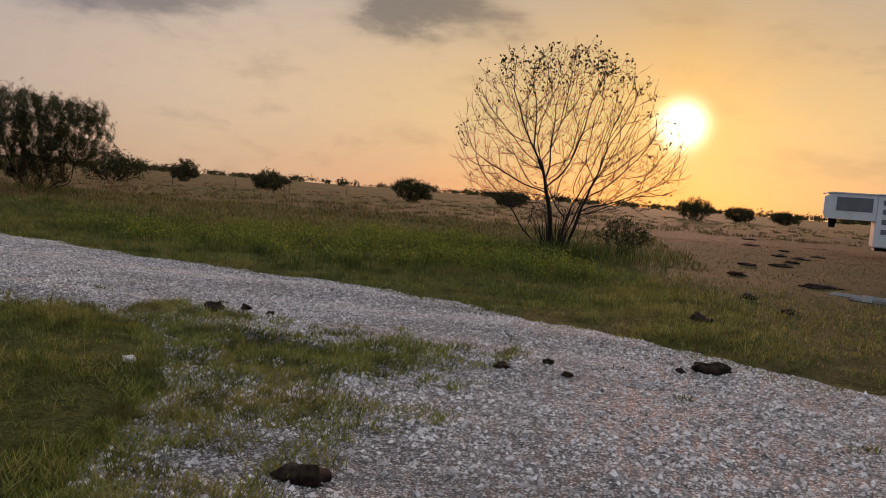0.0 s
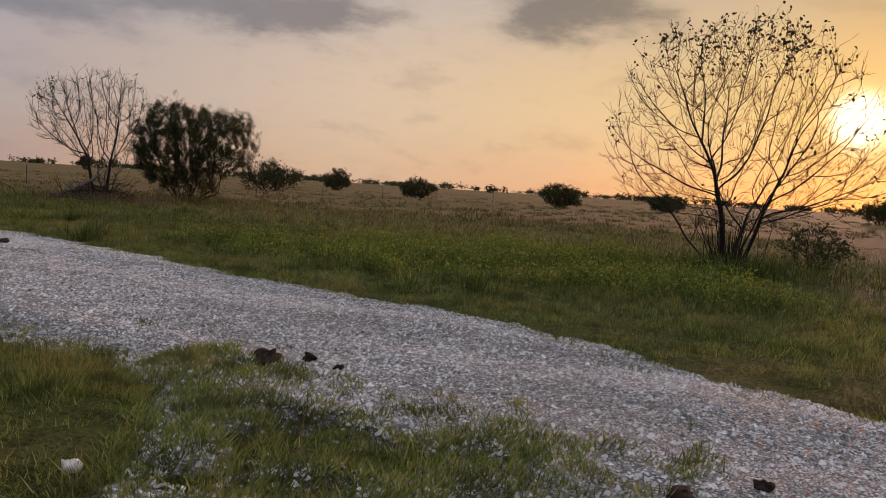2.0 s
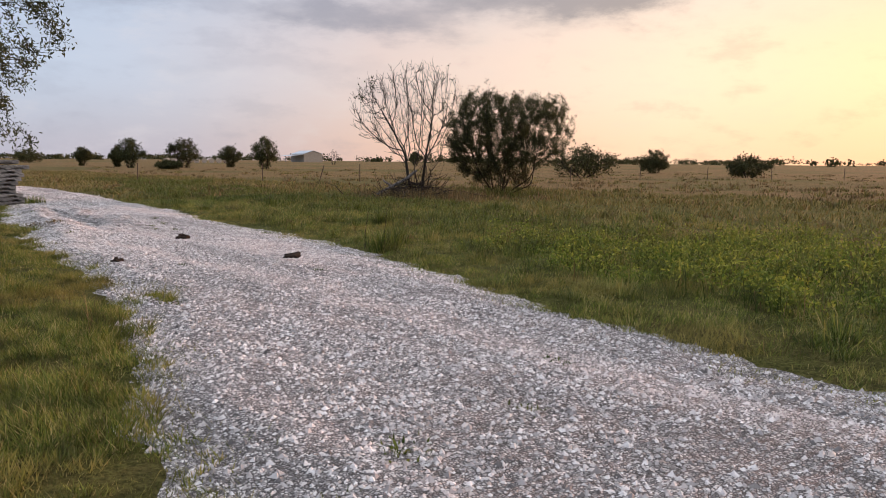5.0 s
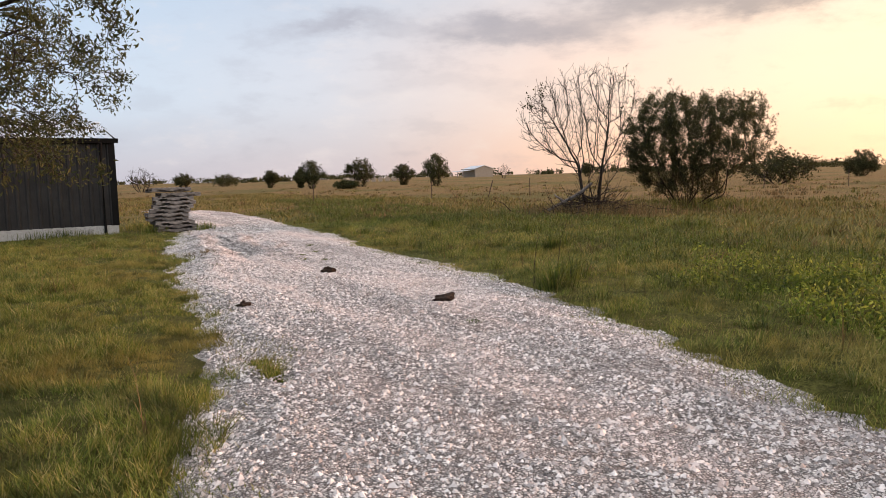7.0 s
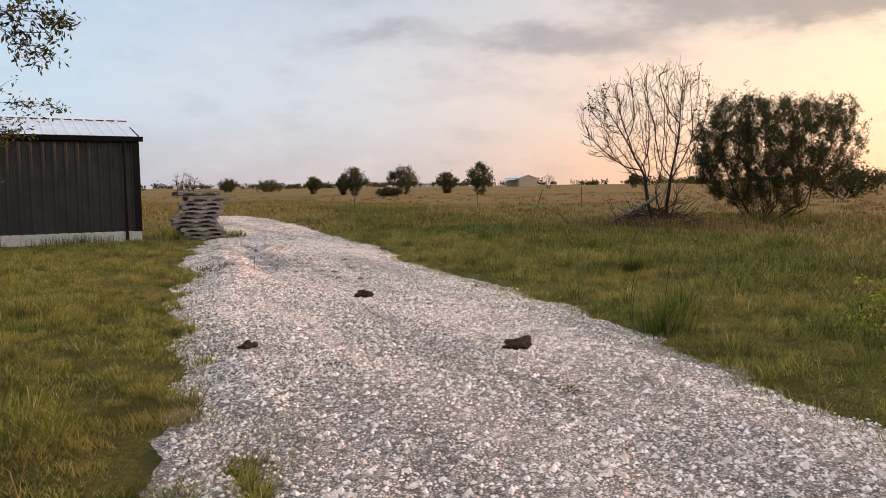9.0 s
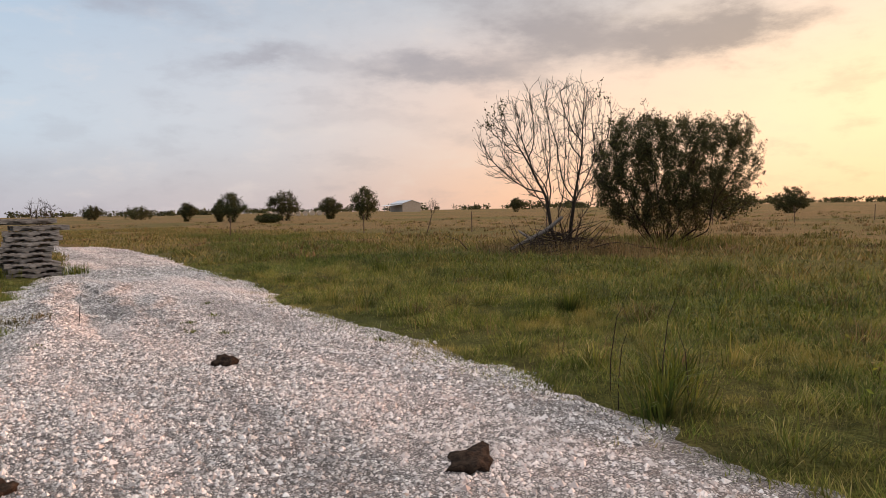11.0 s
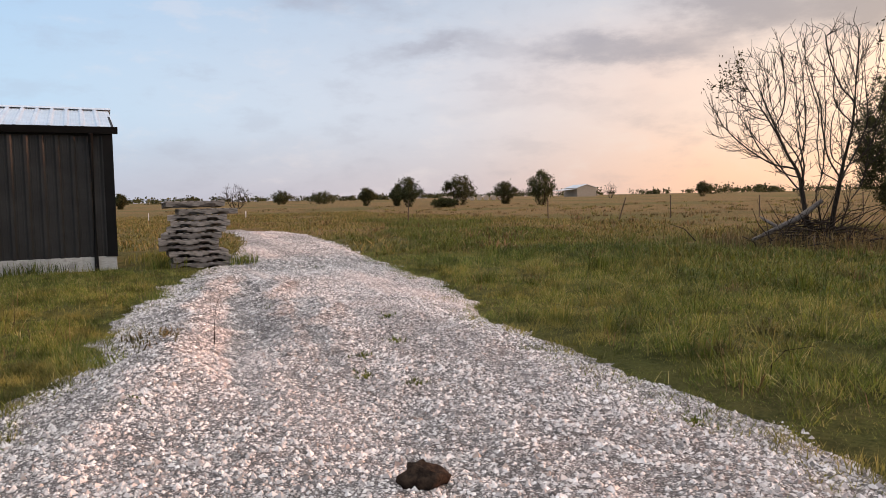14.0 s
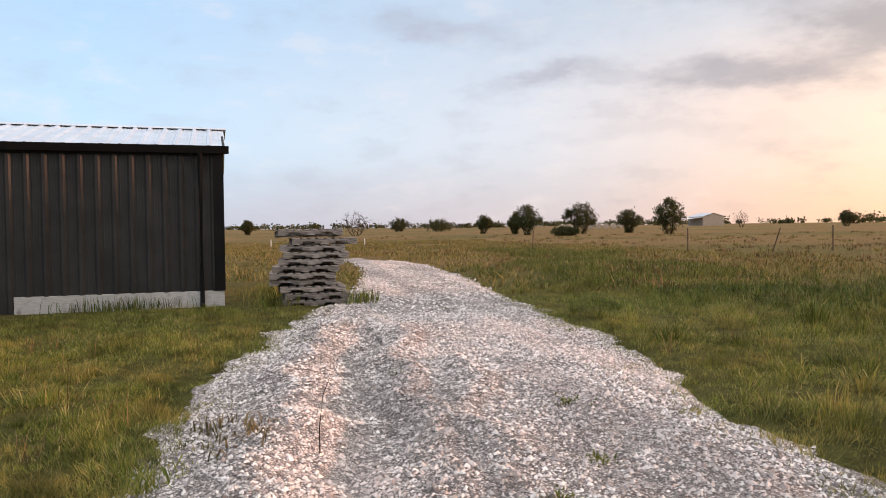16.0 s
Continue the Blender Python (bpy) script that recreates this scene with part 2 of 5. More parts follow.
def wood_material(name, a, b):
    m, n = material(name)
    p = place(n)
    r = n.add("ShaderNodeObjectInfo").outputs["Random"]
    q = n.add("ShaderNodeMapping", {"Vector": p, "Scale": (14.0, 1.4, 14.0)}).outputs[0]
    k = n.noise(q, 5.0, 6, 0.65)
    c = n.mix(n.span(k, 0.3, 0.7), a, b)
    c = n.mix(n.math("MULTIPLY", r, 0.5), c, (0.06, 0.05, 0.044, 1))
    c = n.mix(n.span(n.noise(p, 4.0, 5), 0.55, 0.75, 0, 0.55), c, (0.07, 0.06, 0.055, 1))
    finish(n, c, 0.85, k, 0.5, 0.006, spec=0.2)
    return m


def sheet_material(name, a, b, rough, metal=0.0, spec=0.4, dents=0.12):
    m, n = material(name)
    p = place(n)
    k = n.noise(p, 1.6, 5, 0.6)
    q = n.add("ShaderNodeMapping", {"Vector": p, "Scale": (5.0, 5.0, 0.5)}).outputs[0]
    streak = n.noise(q, 3.0, 5, 0.7)
    c = n.mix(n.span(k, 0.3, 0.75), a, b)
    c = n.mix(n.span(streak, 0.55, 0.8, 0, 0.3), c, n.mix(0.5, a, (0.06, 0.055, 0.05, 1)))
    rr = n.span(streak, 0.3, 0.8, rough - 0.08, rough + 0.12)
    finish(n, c, rr, n.noise(p, 7.0, 3), dents, 0.01, metal, spec)
    return m


GROUND, GRAVEL, STONE = ground_material(), gravel_material(), stone_material()
GRASS = blade_material("mixed_pasture_grass", [(0.0, (0.075, 0.105, 0.02)), (0.35, (0.14, 0.175, 0.034)), (0.65, (0.24, 0.262, 0.048)), (0.85, (0.32, 0.275, 0.09)), (1.0, (0.45, 0.38, 0.16))], 0.36, 0.7)
LUSH = blade_material("lush_green_grass", [(0.0, (0.036, 0.058, 0.012)), (0.5, (0.085, 0.118, 0.02)), (0.9, (0.155, 0.178, 0.032)), (1.0, (0.22, 0.18, 0.06))], 0.32, 0.2)
STRAW = blade_material("dry_straw_grass", [(0.0, (0.08, 0.062, 0.026)), (0.4, (0.16, 0.11, 0.05)), (0.85, (0.26, 0.18, 0.085)), (1.0, (0.18, 0.095, 0.05))], 0.2, 0.2)
FIELD = blade_material("meadow_grass", [(0.0, (0.1, 0.105, 0.028)), (0.5, (0.19, 0.172, 0.05)), (0.9, (0.28, 0.215, 0.08)), (1.0, (0.27, 0.16, 0.075))], 0.2, 0.35)
WEED = blade_material("leafy_weed", [(0.0, (0.075, 0.125, 0.018)), (0.6, (0.19, 0.235, 0.034)), (1.0, (0.32, 0.34, 0.055))], patch=0.15)
LEAF = blade_material("dark_olive_leaf", [(0.0, (0.022, 0.026, 0.01)), (0.6, (0.045, 0.048, 0.017)), (1.0, (0.11, 0.095, 0.03))], 0.3, 0.1)
FEATHER = blade_material("feathery_green_leaf", [(0.0, (0.026, 0.034, 0.014)), (0.6, (0.055, 0.062, 0.022)), (1.0, (0.12, 0.112, 0.04))], 0.35, 0.1)
BARK = bark_material("dark_furrowed_bark", (0.012, 0.0095, 0.0075, 1), (0.04, 0.031, 0.024, 1))
DEAD = bark_material("grey_weathered_dead_wood", (0.014, 0.011, 0.009, 1), (0.05, 0.038, 0.03, 1))
LOG = bark_material("bleached_log", (0.07, 0.062, 0.056, 1), (0.2, 0.175, 0.155, 1))
PALLET = wood_material("weathered_pallet_wood", (0.12, 0.1, 0.09, 1), (0.5, 0.44, 0.39, 1))
PAINTED = wood_material("whitewashed_skirting_board", (0.52, 0.5, 0.46, 1), (0.72, 0.70, 0.66, 1))
CHARCOAL = sheet_material("charcoal_painted_steel", (0.027, 0.025, 0.024, 1), (0.042, 0.039, 0.037, 1), 0.58, 0.0, 0.2)
BLACK = sheet_material("black_painted_trim", (0.006, 0.006, 0.006, 1), (0.011, 0.01, 0.01, 1), 0.65, 0.0, 0.12)
GALV = sheet_material("galvalume_roofing", (0.55, 0.57, 0.6, 1), (0.68, 0.7, 0.72, 1), 0.36, 0.85, dents=0.015)
TAN = sheet_material("tan_painted_steel", (0.36, 0.28, 0.21, 1), (0.44, 0.35, 0.27, 1), 0.5)
WHITE = sheet_material("white_trailer_paint", (0.62, 0.62, 0.62, 1), (0.74, 0.74, 0.74, 1), 0.35)
GREY = sheet_material("grey_mesh_panel", (0.12, 0.12, 0.13, 1), (0.18, 0.18, 0.19, 1), 0.5)
RUST = sheet_material("rusty_steel_post", (0.06, 0.04, 0.03, 1), (0.13, 0.085, 0.06, 1), 0.7, 0.2)
RUBBER = sheet_material("black_rubber", (0.012, 0.012, 0.012, 1), (0.025, 0.025, 0.025, 1), 0.8)


def dung_material():
    m, n = material("dried_dung")
    p = place(n)
    k = n.noise(p, 22.0, 6, 0.7)
    finish(n, n.mix(n.span(k, 0.35, 0.7), (0.014, 0.010, 0.008, 1), (0.05, 0.034, 0.024, 1)), 0.95, k, 0.9, 0.02, spec=0.08)
    return m


def water_material():
    m, n = material("muddy_puddle_water")
    finish(n, (0.03, 0.025, 0.02, 1), 0.04, n.noise(place(n), 5.0, 2), 0.04, 0.01, spec=0.6)
    return m


DUNG, WATER = dung_material(), water_material()
PALE = bark_material("pale_limestone", (0.45, 0.42, 0.4, 1), (0.72, 0.69, 0.66, 1))


# ---- mesh helpers ----
def mesh_from(name, verts, faces, mat, smooth=False):
    """A mesh from an array of corners and arrays of faces, each array with one number of corners per face."""
    me = bpy.data.meshes.new(name)
    faces = [np.asarray(f, np.int32) for f in faces if len(f)]
    total = np.concatenate([np.full(len(f), f.shape[1], np.int32) for f in faces])
    loops = np.concatenate([f.ravel() for f in faces])
    me.vertices.add(len(verts))
    me.vertices.foreach_set("co", np.asarray(verts, np.float32).ravel())
    me.loops.add(len(loops))
    me.loops.foreach_set("vertex_index", loops)
    me.polygons.add(len(total))
    me.polygons.foreach_set("loop_start", np.concatenate([[0], np.cumsum(total)[:-1]]).astype(np.int32))
    me.polygons.foreach_set("loop_total", total)
    me.polygons.foreach_set("use_smooth", np.full(len(total), smooth))
    me.update(calc_edges=True)
    me.materials.append(mat)
    return me


def part(name, me, parent, label=""):
    ob = new(name, me)
    ob.parent = parent
    if label:
        ob["label"] = label
    return ob


class Solid:
    """Gathers boxes and prisms into one mesh with softened edges."""

    def __init__(self):
        self.bm = bmesh.new()

    def box(self, lo, hi, bevel=0.0, m=None):
        size = [b - a for a, b in zip(lo, hi)]
        mid = [(a + b) / 2 for a, b in zip(lo, hi)]
        mat = Matrix.Translation(mid) @ Matrix.Diagonal((*size, 1))
        got = bmesh.ops.create_cube(self.bm, size=1, matrix=mat)
        if bevel:
            edges = list({e for v in got["verts"] for e in v.link_edges})
            got = bmesh.ops.bevel(self.bm, geom=edges, offset=bevel, segments=1, affect="EDGES")
        if m is not None:
            bmesh.ops.transform(self.bm, matrix=m, verts=list({v for v in got["verts"]}))
        return self

    def prism(self, outline, axis, a, b):
        """An outline in the two other axes, drawn out along axis from a to b."""
        def at(u, v, w):
            return {"x": (w, u, v), "y": (u, w, v), "z": (u, v, w)}[axis]
        one = [self.bm.verts.new(at(u, v, a)) for u, v in outline]
        two = [self.bm.verts.new(at(u, v, b)) for u, v in outline]
        k = len(outline)
        self.bm.faces.new(one)
        self.bm.faces.new(two[::-1])
        for i in range(k):
            self.bm.faces.new((one[i], two[i], two[(i + 1) % k], one[(i + 1) % k]))
        return self

    def tube(self, points, radius, sides=8):
        rings = []
        for i, p in enumerate(points):
            p = Vector(p)
            d = (Vector(points[min(i + 1, len(points) - 1)]) - Vector(points[max(i - 1, 0)])).normalized()
            q = d.to_track_quat("Z", "Y")
            rings.append([self.bm.verts.new(p + q @ Vector((radius * math.cos(2 * math.pi * k / sides), radius * math.sin(2 * math.pi * k / sides), 0))) for k in range(sides)])
        for a, b in zip(rings, rings[1:]):
            for k in range(sides):
                self.bm.faces.new((a[k], a[(k + 1) % sides], b[(k + 1) % sides], b[k]))
        self.bm.faces.new(rings[0][::-1])
        self.bm.faces.new(rings[-1])
        return self

    def mesh(self, name, mat):
        bmesh.ops.recalc_face_normals(self.bm, faces=self.bm.faces[:])
        me = bpy.data.meshes.new(name)
        self.bm.to_mesh(me)
        self.bm.free()
        me.materials.append(mat)
        return me


# ---- the lie of the land ----
NORTH = [(14, -5), (9, 0.3), (5, 4.2), (2.3, 7.06), (0.9, 8.3), (-0.4, 9.1), (-1.8, 10.0), (-3.5, 10.8), (-5.2, 11.1), (-8, 11.7), (-10.6, 12.5), (-13, 13.15), (-16, 13.6),
         (-20, 13.8), (-23, 14.6), (-26, 15.0), (-31, 15.6), (-36, 16.2), (-41, 16.7), (-45, 16.8), (-52, 15.2)]
SOUTH = [(-52, 13.6), (-46, 14.4), (-40, 14.0), (-34, 13.0), (-29, 11.9), (-26, 10.9), (-23, 10.2), (-20.5, 10.0), (-16.4, 9.2), (-13.5, 8.9), (-11, 8.7), (-8.8, 8.0), (-6.6, 7.25),
         (-4.9, 7.1), (-3.6, 6.4), (-2.8, 5.1), (-2.25, 3.6), (-1.9, 1.8), (-1.5, -0.5), (0, -4), (5, -10)]
ROAD = np.array(NORTH + SOUTH, float)


def wave(x, y, scale, seed=0.0, octaves=3):
    """Smooth pseudo-random field, about -1 to 1."""
    out, amp, norm = 0.0, 1.0, 0.0
    for k in range(octaves):
        s = scale * 2.03 ** k
        a, b = 1.7 * k + seed, 2.9 * k + 0.6 * seed
        u, v = x * math.cos(a) + y * math.sin(a), y * math.cos(a) - x * math.sin(a)
        out = out + amp * (np.sin(u * s + b + 1.3 * np.sin(v * s * 0.73 + a)) * np.cos(v * s * 0.91 + 2.1 * b + 1.1 * np.sin(u * s * 0.61)))
        norm += amp
        amp *= 0.55
    return out / norm * 1.3


def inside_road(x, y):
    """Metres inside the road's edge; negative outside."""
    x, y = np.asarray(x, float), np.asarray(y, float)
    best, odd = np.full(x.shape, 1e9), np.zeros(x.shape, bool)
    for (ax, ay), (bx, by) in zip(ROAD, np.roll(ROAD, -1, 0)):
        dx, dy = bx - ax, by - ay
        t = np.clip(((x - ax) * dx + (y - ay) * dy) / (dx * dx + dy * dy), 0, 1)
        best = np.minimum(best, np.hypot(x - ax - t * dx, y - ay - t * dy))
        cross = (ay > y) != (by > y)
        odd ^= cross & (x < ax + (y - ay) * dx / (dy if dy else 1e-9))
    d = np.where(odd, best, -best)
    d = d + 0.16 * wave(x, y, 2.3, 1.0) + 0.07 * wave(x, y, 9.0, 2.0)
    # thin turf that has crept over the gravel where the walk begins
    turf = 1 - np.hypot((x + 2.35 - 0.35 * (y - 6.2)) / 1.35, (y - 6.2) / 0.75)
    turf = np.maximum(turf, 0.8 - np.hypot((x + 10.4) / 0.7, (y - 8.8) / 0.3))
    return d - np.clip(turf - 0.35 + 0.55 * wave(x, y, 4.1, 4.0) + 0.35 * wave(x, y, 11.0, 6.0), 0, 1) * (turf > 0) * 3.0


def land(x, y):
    """Height of the pasture."""
    x, y = np.asarray(x, float), np.asarray(y, float)
    far = np.hypot(x + 10, y - 8)
    rise = 0.0065 * np.clip(far - 55, 0, 400) * np.clip((far - 55) / 60, 0, 1)
    bumps = 0.035 * wave(x, y, 1.1, 3.0) + 0.05 * wave(x, y, 0.35, 5.0)
    return rise + bumps * np.clip(far / 15, 0.5, 1) - 0.05


def land_at(x, y):
    return float(land(np.array([x]), np.array([y]))[0])


def crown(x, y, d):
    """Height of the gravel: a low crown, wheel tracks, a ploughed-up rim along the southern edge."""
    top = 0.045 * np.clip(d / 0.5, -1, 1) + 0.012 * wave(x, y, 2.2, 7.0) + 0.008 * wave(x, y, 9.0, 8.0)
    rim = np.exp(-((d - 0.75) / 0.28) ** 2) * (y < 12) * np.clip((-17 - x) / 3, 0, 1) * np.clip((x + 29) / 3, 0, 1)
    rut = np.exp(-((d - 1.35) / 0.16) ** 2) * (y < 12) * np.clip((-17 - x) / 3, 0, 1) * np.clip((x + 29) / 3, 0, 1)
    second = np.exp(-((d - 1.75) / 0.14) ** 2) * (y < 12.6) * np.clip((-18 - x) / 3, 0, 1) * np.clip((x + 28) / 3, 0, 1)
    return top + (0.10 + 0.03 * wave(x, y, 5.0, 2.0)) * rim - 0.07 * rut + 0.07 * second


def grid_axis(a, b, step, far, growth=1.25):
    core = list(np.arange(a, b + step / 2, step))
    s, lo, hi = step, [a], [b]
    while hi[-1] < far:
        s *= growth
        hi.append(hi[-1] + s)
        lo.append(lo[-1] - s)
    return np.array(lo[:0:-1] + core + hi[1:])


def grid_mesh(name, xs, ys, height, mat, keep=None):
    X, Y = np.meshgrid(xs, ys)
    Z = height(X, Y)
    idx = np.arange(X.size).reshape(X.shape)
    q = np.stack([idx[:-1, :-1], idx[:-1, 1:], idx[1:, 1:], idx[1:, :-1]], -1).reshape(-1, 4)
    V = np.stack([X.ravel(), Y.ravel(), Z.ravel()], 1)
    if keep is not None:
        k = keep(X, Y).ravel()
        q = q[k[q].any(1)]
        used = np.unique(q)
        back = np.full(len(V), -1)
        back[used] = np.arange(len(used))
        V, q = V[used], back[q]
    return mesh_from(name, V, [q], mat, True)


def pasture_height(X, Y, d=None):
    d = inside_road(X, Y) if d is None else d
    return land(X, Y) - 0.06 * np.clip(d / 0.3, 0, 1) + 0.04 * np.clip(-d / 0.6, 0, 1)


ground = new("ground", grid_mesh("ground", grid_axis(-44, 12, 0.27, 2500), grid_axis(-2, 32, 0.27, 2500), pasture_height, GROUND))
tagged(ground, "pasture of short green and straw grass over brown soil", "ground", kind="structure")


def road_height(X, Y, d=None):
    d = inside_road(X, Y) if d is None else d
    return land(X, Y) + crown(X, Y, d) + 0.02


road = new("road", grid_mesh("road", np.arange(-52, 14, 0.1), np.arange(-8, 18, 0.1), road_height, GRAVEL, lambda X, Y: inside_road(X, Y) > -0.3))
tagged(road, "pale grey crushed limestone gravel track with wheel marks", "gravel road", kind="structure")

# ---- the camera's surroundings: the metal shed ----
SHED_Y, SHED_X, SHED_LEN, SHED_DEPTH, EAVE, RIDGE = 9.85, -29.5, 14.0, 6.0, 2.93, 3.62


def ribbed(name, length, height_of, mat, pitch=0.28, depth=0.04, first=0.2, base_of=lambda u: 0.0):
    """A ribbed steel sheet in the u-w plane, ribs standing out along +v; u runs along the wall."""
    cuts = []
    u = first
    while u < length:
        cuts += [(u - 0.06, 0), (u - 0.025, depth), (u + 0.025, depth), (u + 0.06, 0)]
        for k in (1, 2):
            w = u + k * pitch / 3
            cuts += [(w - 0.014, 0), (w, 0.005), (w + 0.014, 0)]
        u += pitch
    cuts = [(0.0, 0)] + [c for c in cuts if 0 < c[0] < length] + [(length, 0)]
    V, q = [], []
    for i, (u, v) in enumerate(cuts):
        V += [(u, v, base_of(u)), (u, v, height_of(u)), (u, v - 0.04, base_of(u)), (u, v - 0.04, height_of(u))]
        if i:
            a, b = 4 * i - 4, 4 * i
            q += [(a, b, b + 1, a + 1), (a + 2, a + 3, b + 3, b + 2), (a + 1, b + 1, b + 3, a + 3), (a, a + 2, b + 2, b)]
    return mesh_from(name, np.array(V), [np.array(q)], mat)


def make_shed():
    shed = tagged(new("metal_shed"), "charcoal ribbed-steel shed with bright metal roof and white skirting", "shed")
    shed.matrix_world = pose(SHED_X, SHED_Y, 0.0, 0, 0, 3.6)
    L, D = SHED_LEN, SHED_DEPTH

    def wall(name, m, me):
        ob = part(name, me, shed)
        ob.matrix_basis = m
        return ob
    # front wall runs along -y from the corner; the wall stops above the skirting
    wall("front_wall", pose(0, -L, 0, 0, 0, 90) @ Matrix.Diagonal((1, -1, 1, 1)),
         ribbed("front_wall", L, lambda u: EAVE, CHARCOAL, first=(L - 0.42) % 0.28, base_of=lambda u: 0.3 if u > L - 3.45 else 0.02))
    slope = (RIDGE - EAVE) / (D / 2)
    wall("gable_wall", pose(-D, 0, 0), ribbed("gable_wall", D, lambda u: EAVE + slope * (D / 2 - abs(u - D / 2)), CHARCOAL, base_of=lambda u: 0.3))
    wall("gable_wall", pose(-D, -L, 0) @ Matrix.Diagonal((1, -1, 1, 1)), ribbed("gable_wall", D, lambda u: EAVE + slope * (D / 2 - abs(u - D / 2)), CHARCOAL))
    wall("back_wall", pose(-D, -L, 0, 0, 0, 90), ribbed("back_wall", L, lambda u: EAVE, CHARCOAL))
    run = math.hypot(D / 2 + 0.14, slope * (D / 2 + 0.14))
    ang = math.degrees(math.atan(slope))
    for side in (0, 1):
        me = ribbed("roof_sheet", L + 0.3, lambda u: run, GALV, pitch=0.3, depth=0.028)
        ob = part("roof_sheet", me, shed, "bright galvalume ribbed roof sheet")
        if side == 0:
            ob.matrix_basis = pose(0.14, -L - 0.2, EAVE + 0.05 - slope * 0.14, 0, 0, 0) @ Matrix(((0, -math.sin(radians(ang)) * -1, -math.cos(radians(ang)), 0), (1, 0, 0, 0), (0, math.cos(radians(ang)), math.sin(radians(ang)), 0), (0, 0, 0, 1)))
        else:
            ob.matrix_basis = pose(-D - 0.14, -L - 0.15, EAVE + 0.05 - slope * 0.14) @ Matrix(((0, -math.sin(radians(ang)), math.cos(radians(ang)), 0), (1, 0, 0, 0), (0, math.cos(radians(ang)), math.sin(radians(ang)), 0), (0, 0, 0, 1)))
    part("ridge_cap", Solid().prism([(-D / 2 - 0.2, RIDGE + 0.035), (-D / 2, RIDGE + 0.1), (-D / 2 + 0.2, RIDGE + 0.035), (-D / 2, RIDGE + 0.07)], "y", -L - 0.16, 0.16).mesh("ridge_cap", GALV), shed)
    part("gutter", Solid().prism([(0.04, EAVE - 0.10), (0.13, EAVE - 0.10), (0.17, EAVE + 0.035), (0.15, EAVE + 0.035), (0.12, EAVE - 0.08), (0.04, EAVE - 0.08)], "y", -L - 0.15, 0.15).mesh("gutter", BLACK), shed, "black eave gutter")
    part("eave_trim", Solid().box((0.034, -L, EAVE - 0.14), (0.05, 0.0, EAVE - 0.0), 0.003).mesh("eave_trim", BLACK), shed, "black trim")
    part("corner_trim", Solid().prism([(-0.12, 0.036), (-0.12, 0.05), (0.05, 0.05), (0.05, -0.14), (0.036, -0.14), (0.036, 0.036)], "z", 0.3, EAVE - 0.1).mesh("corner_trim", BLACK), shed, "black corner trim")
    for s in (-1, 1):
        x0 = -D / 2
        rake = [(x0, RIDGE + 0.04), (x0 + s * (D / 2 + 0.15), EAVE + 0.03), (x0 + s * (D / 2 + 0.15), EAVE - 0.06), (x0, RIDGE - 0.05)]
        part("rake_trim", Solid().prism(rake, "y", 0.036, 0.08).mesh("rake_trim", BLACK), shed, "black gable trim")
    part("downspout", Solid().tube([(0.15, -0.36, EAVE - 0.1), (0.085, -0.36, EAVE - 0.3), (0.085, -0.36, 0.1), (0.16, -0.36, 0.03)], 0.045, 8).mesh("downspout", BLACK), shed, "black downspout")
    for k, (a, b) in enumerate(((-3.45, -2.35), (-2.345, -1.2), (-1.195, 0.03))):
        part("skirting_board", Solid().box((-0.03, a, -0.12), (0.03, b, 0.305), 0.006).mesh("skirting_board", PAINTED), shed, "whitewashed wooden skirting board")
    part("skirting_board", Solid().box((-D, -0.03, -0.12), (-0.035, 0.025, 0.305), 0.006).mesh("skirting_board", PAINTED), shed, "whitewashed wooden skirting board")
    part("floor_slab", Solid().box((-D + 0.05, -L + 0.05, -0.12), (-0.05, -0.05, 0.02)).mesh("floor_slab", GREY), shed)


make_shed()


# ---- pallets ----
def make_pallet():
    """A wooden pallet, 1.2 m along its stringers (y), 1.02 m across, 0.13 m high, standing on z = 0."""
    p = tagged(new("pallet"), "weathered grey wooden pallet lying in a crooked stack", "pallet", group="stacked pallets")
    notch = [(-0.6, 0.028), (-0.42, 0.028), (-0.40, 0.068), (-0.20, 0.068), (-0.18, 0.028), (0.18, 0.028), (0.20, 0.068), (0.40, 0.068), (0.42, 0.028), (0.6, 0.028), (0.6, 0.108), (-0.6, 0.108)]
    st = Solid().prism(notch, "x", -0.019, 0.019).mesh("stringer", PALLET)
    solid = Solid().box((-0.019, -0.599, 0.001), (0.019, 0.599, 0.107), 0.003).mesh("stringer", PALLET)
    for x in (-0.49, 0.0, 0.49):
        part("stringer", st if x else solid, p).location = (x, 0, 0)
    wide = Solid().box((-0.51, -0.07, 0), (0.51, 0.07, 0.018), 0.003).mesh("deck_board", PALLET)
    slim = Solid().box((-0.51, -0.048, 0), (0.51, 0.048, 0.018), 0.003).mesh("deck_board", PALLET)
    for y in (-0.53, 0.53):
        part("deck_board", wide, p).location = (0, y, 0.108)
    for y in (-0.37, -0.22, -0.075, 0.075, 0.22, 0.37):
        part("deck_board", slim, p).location = (0, y, 0.108)
    for y in (-0.53, 0.0, 0.53):
        part("bottom_board", wide, p).location = (0, y, 0.01)
    return p


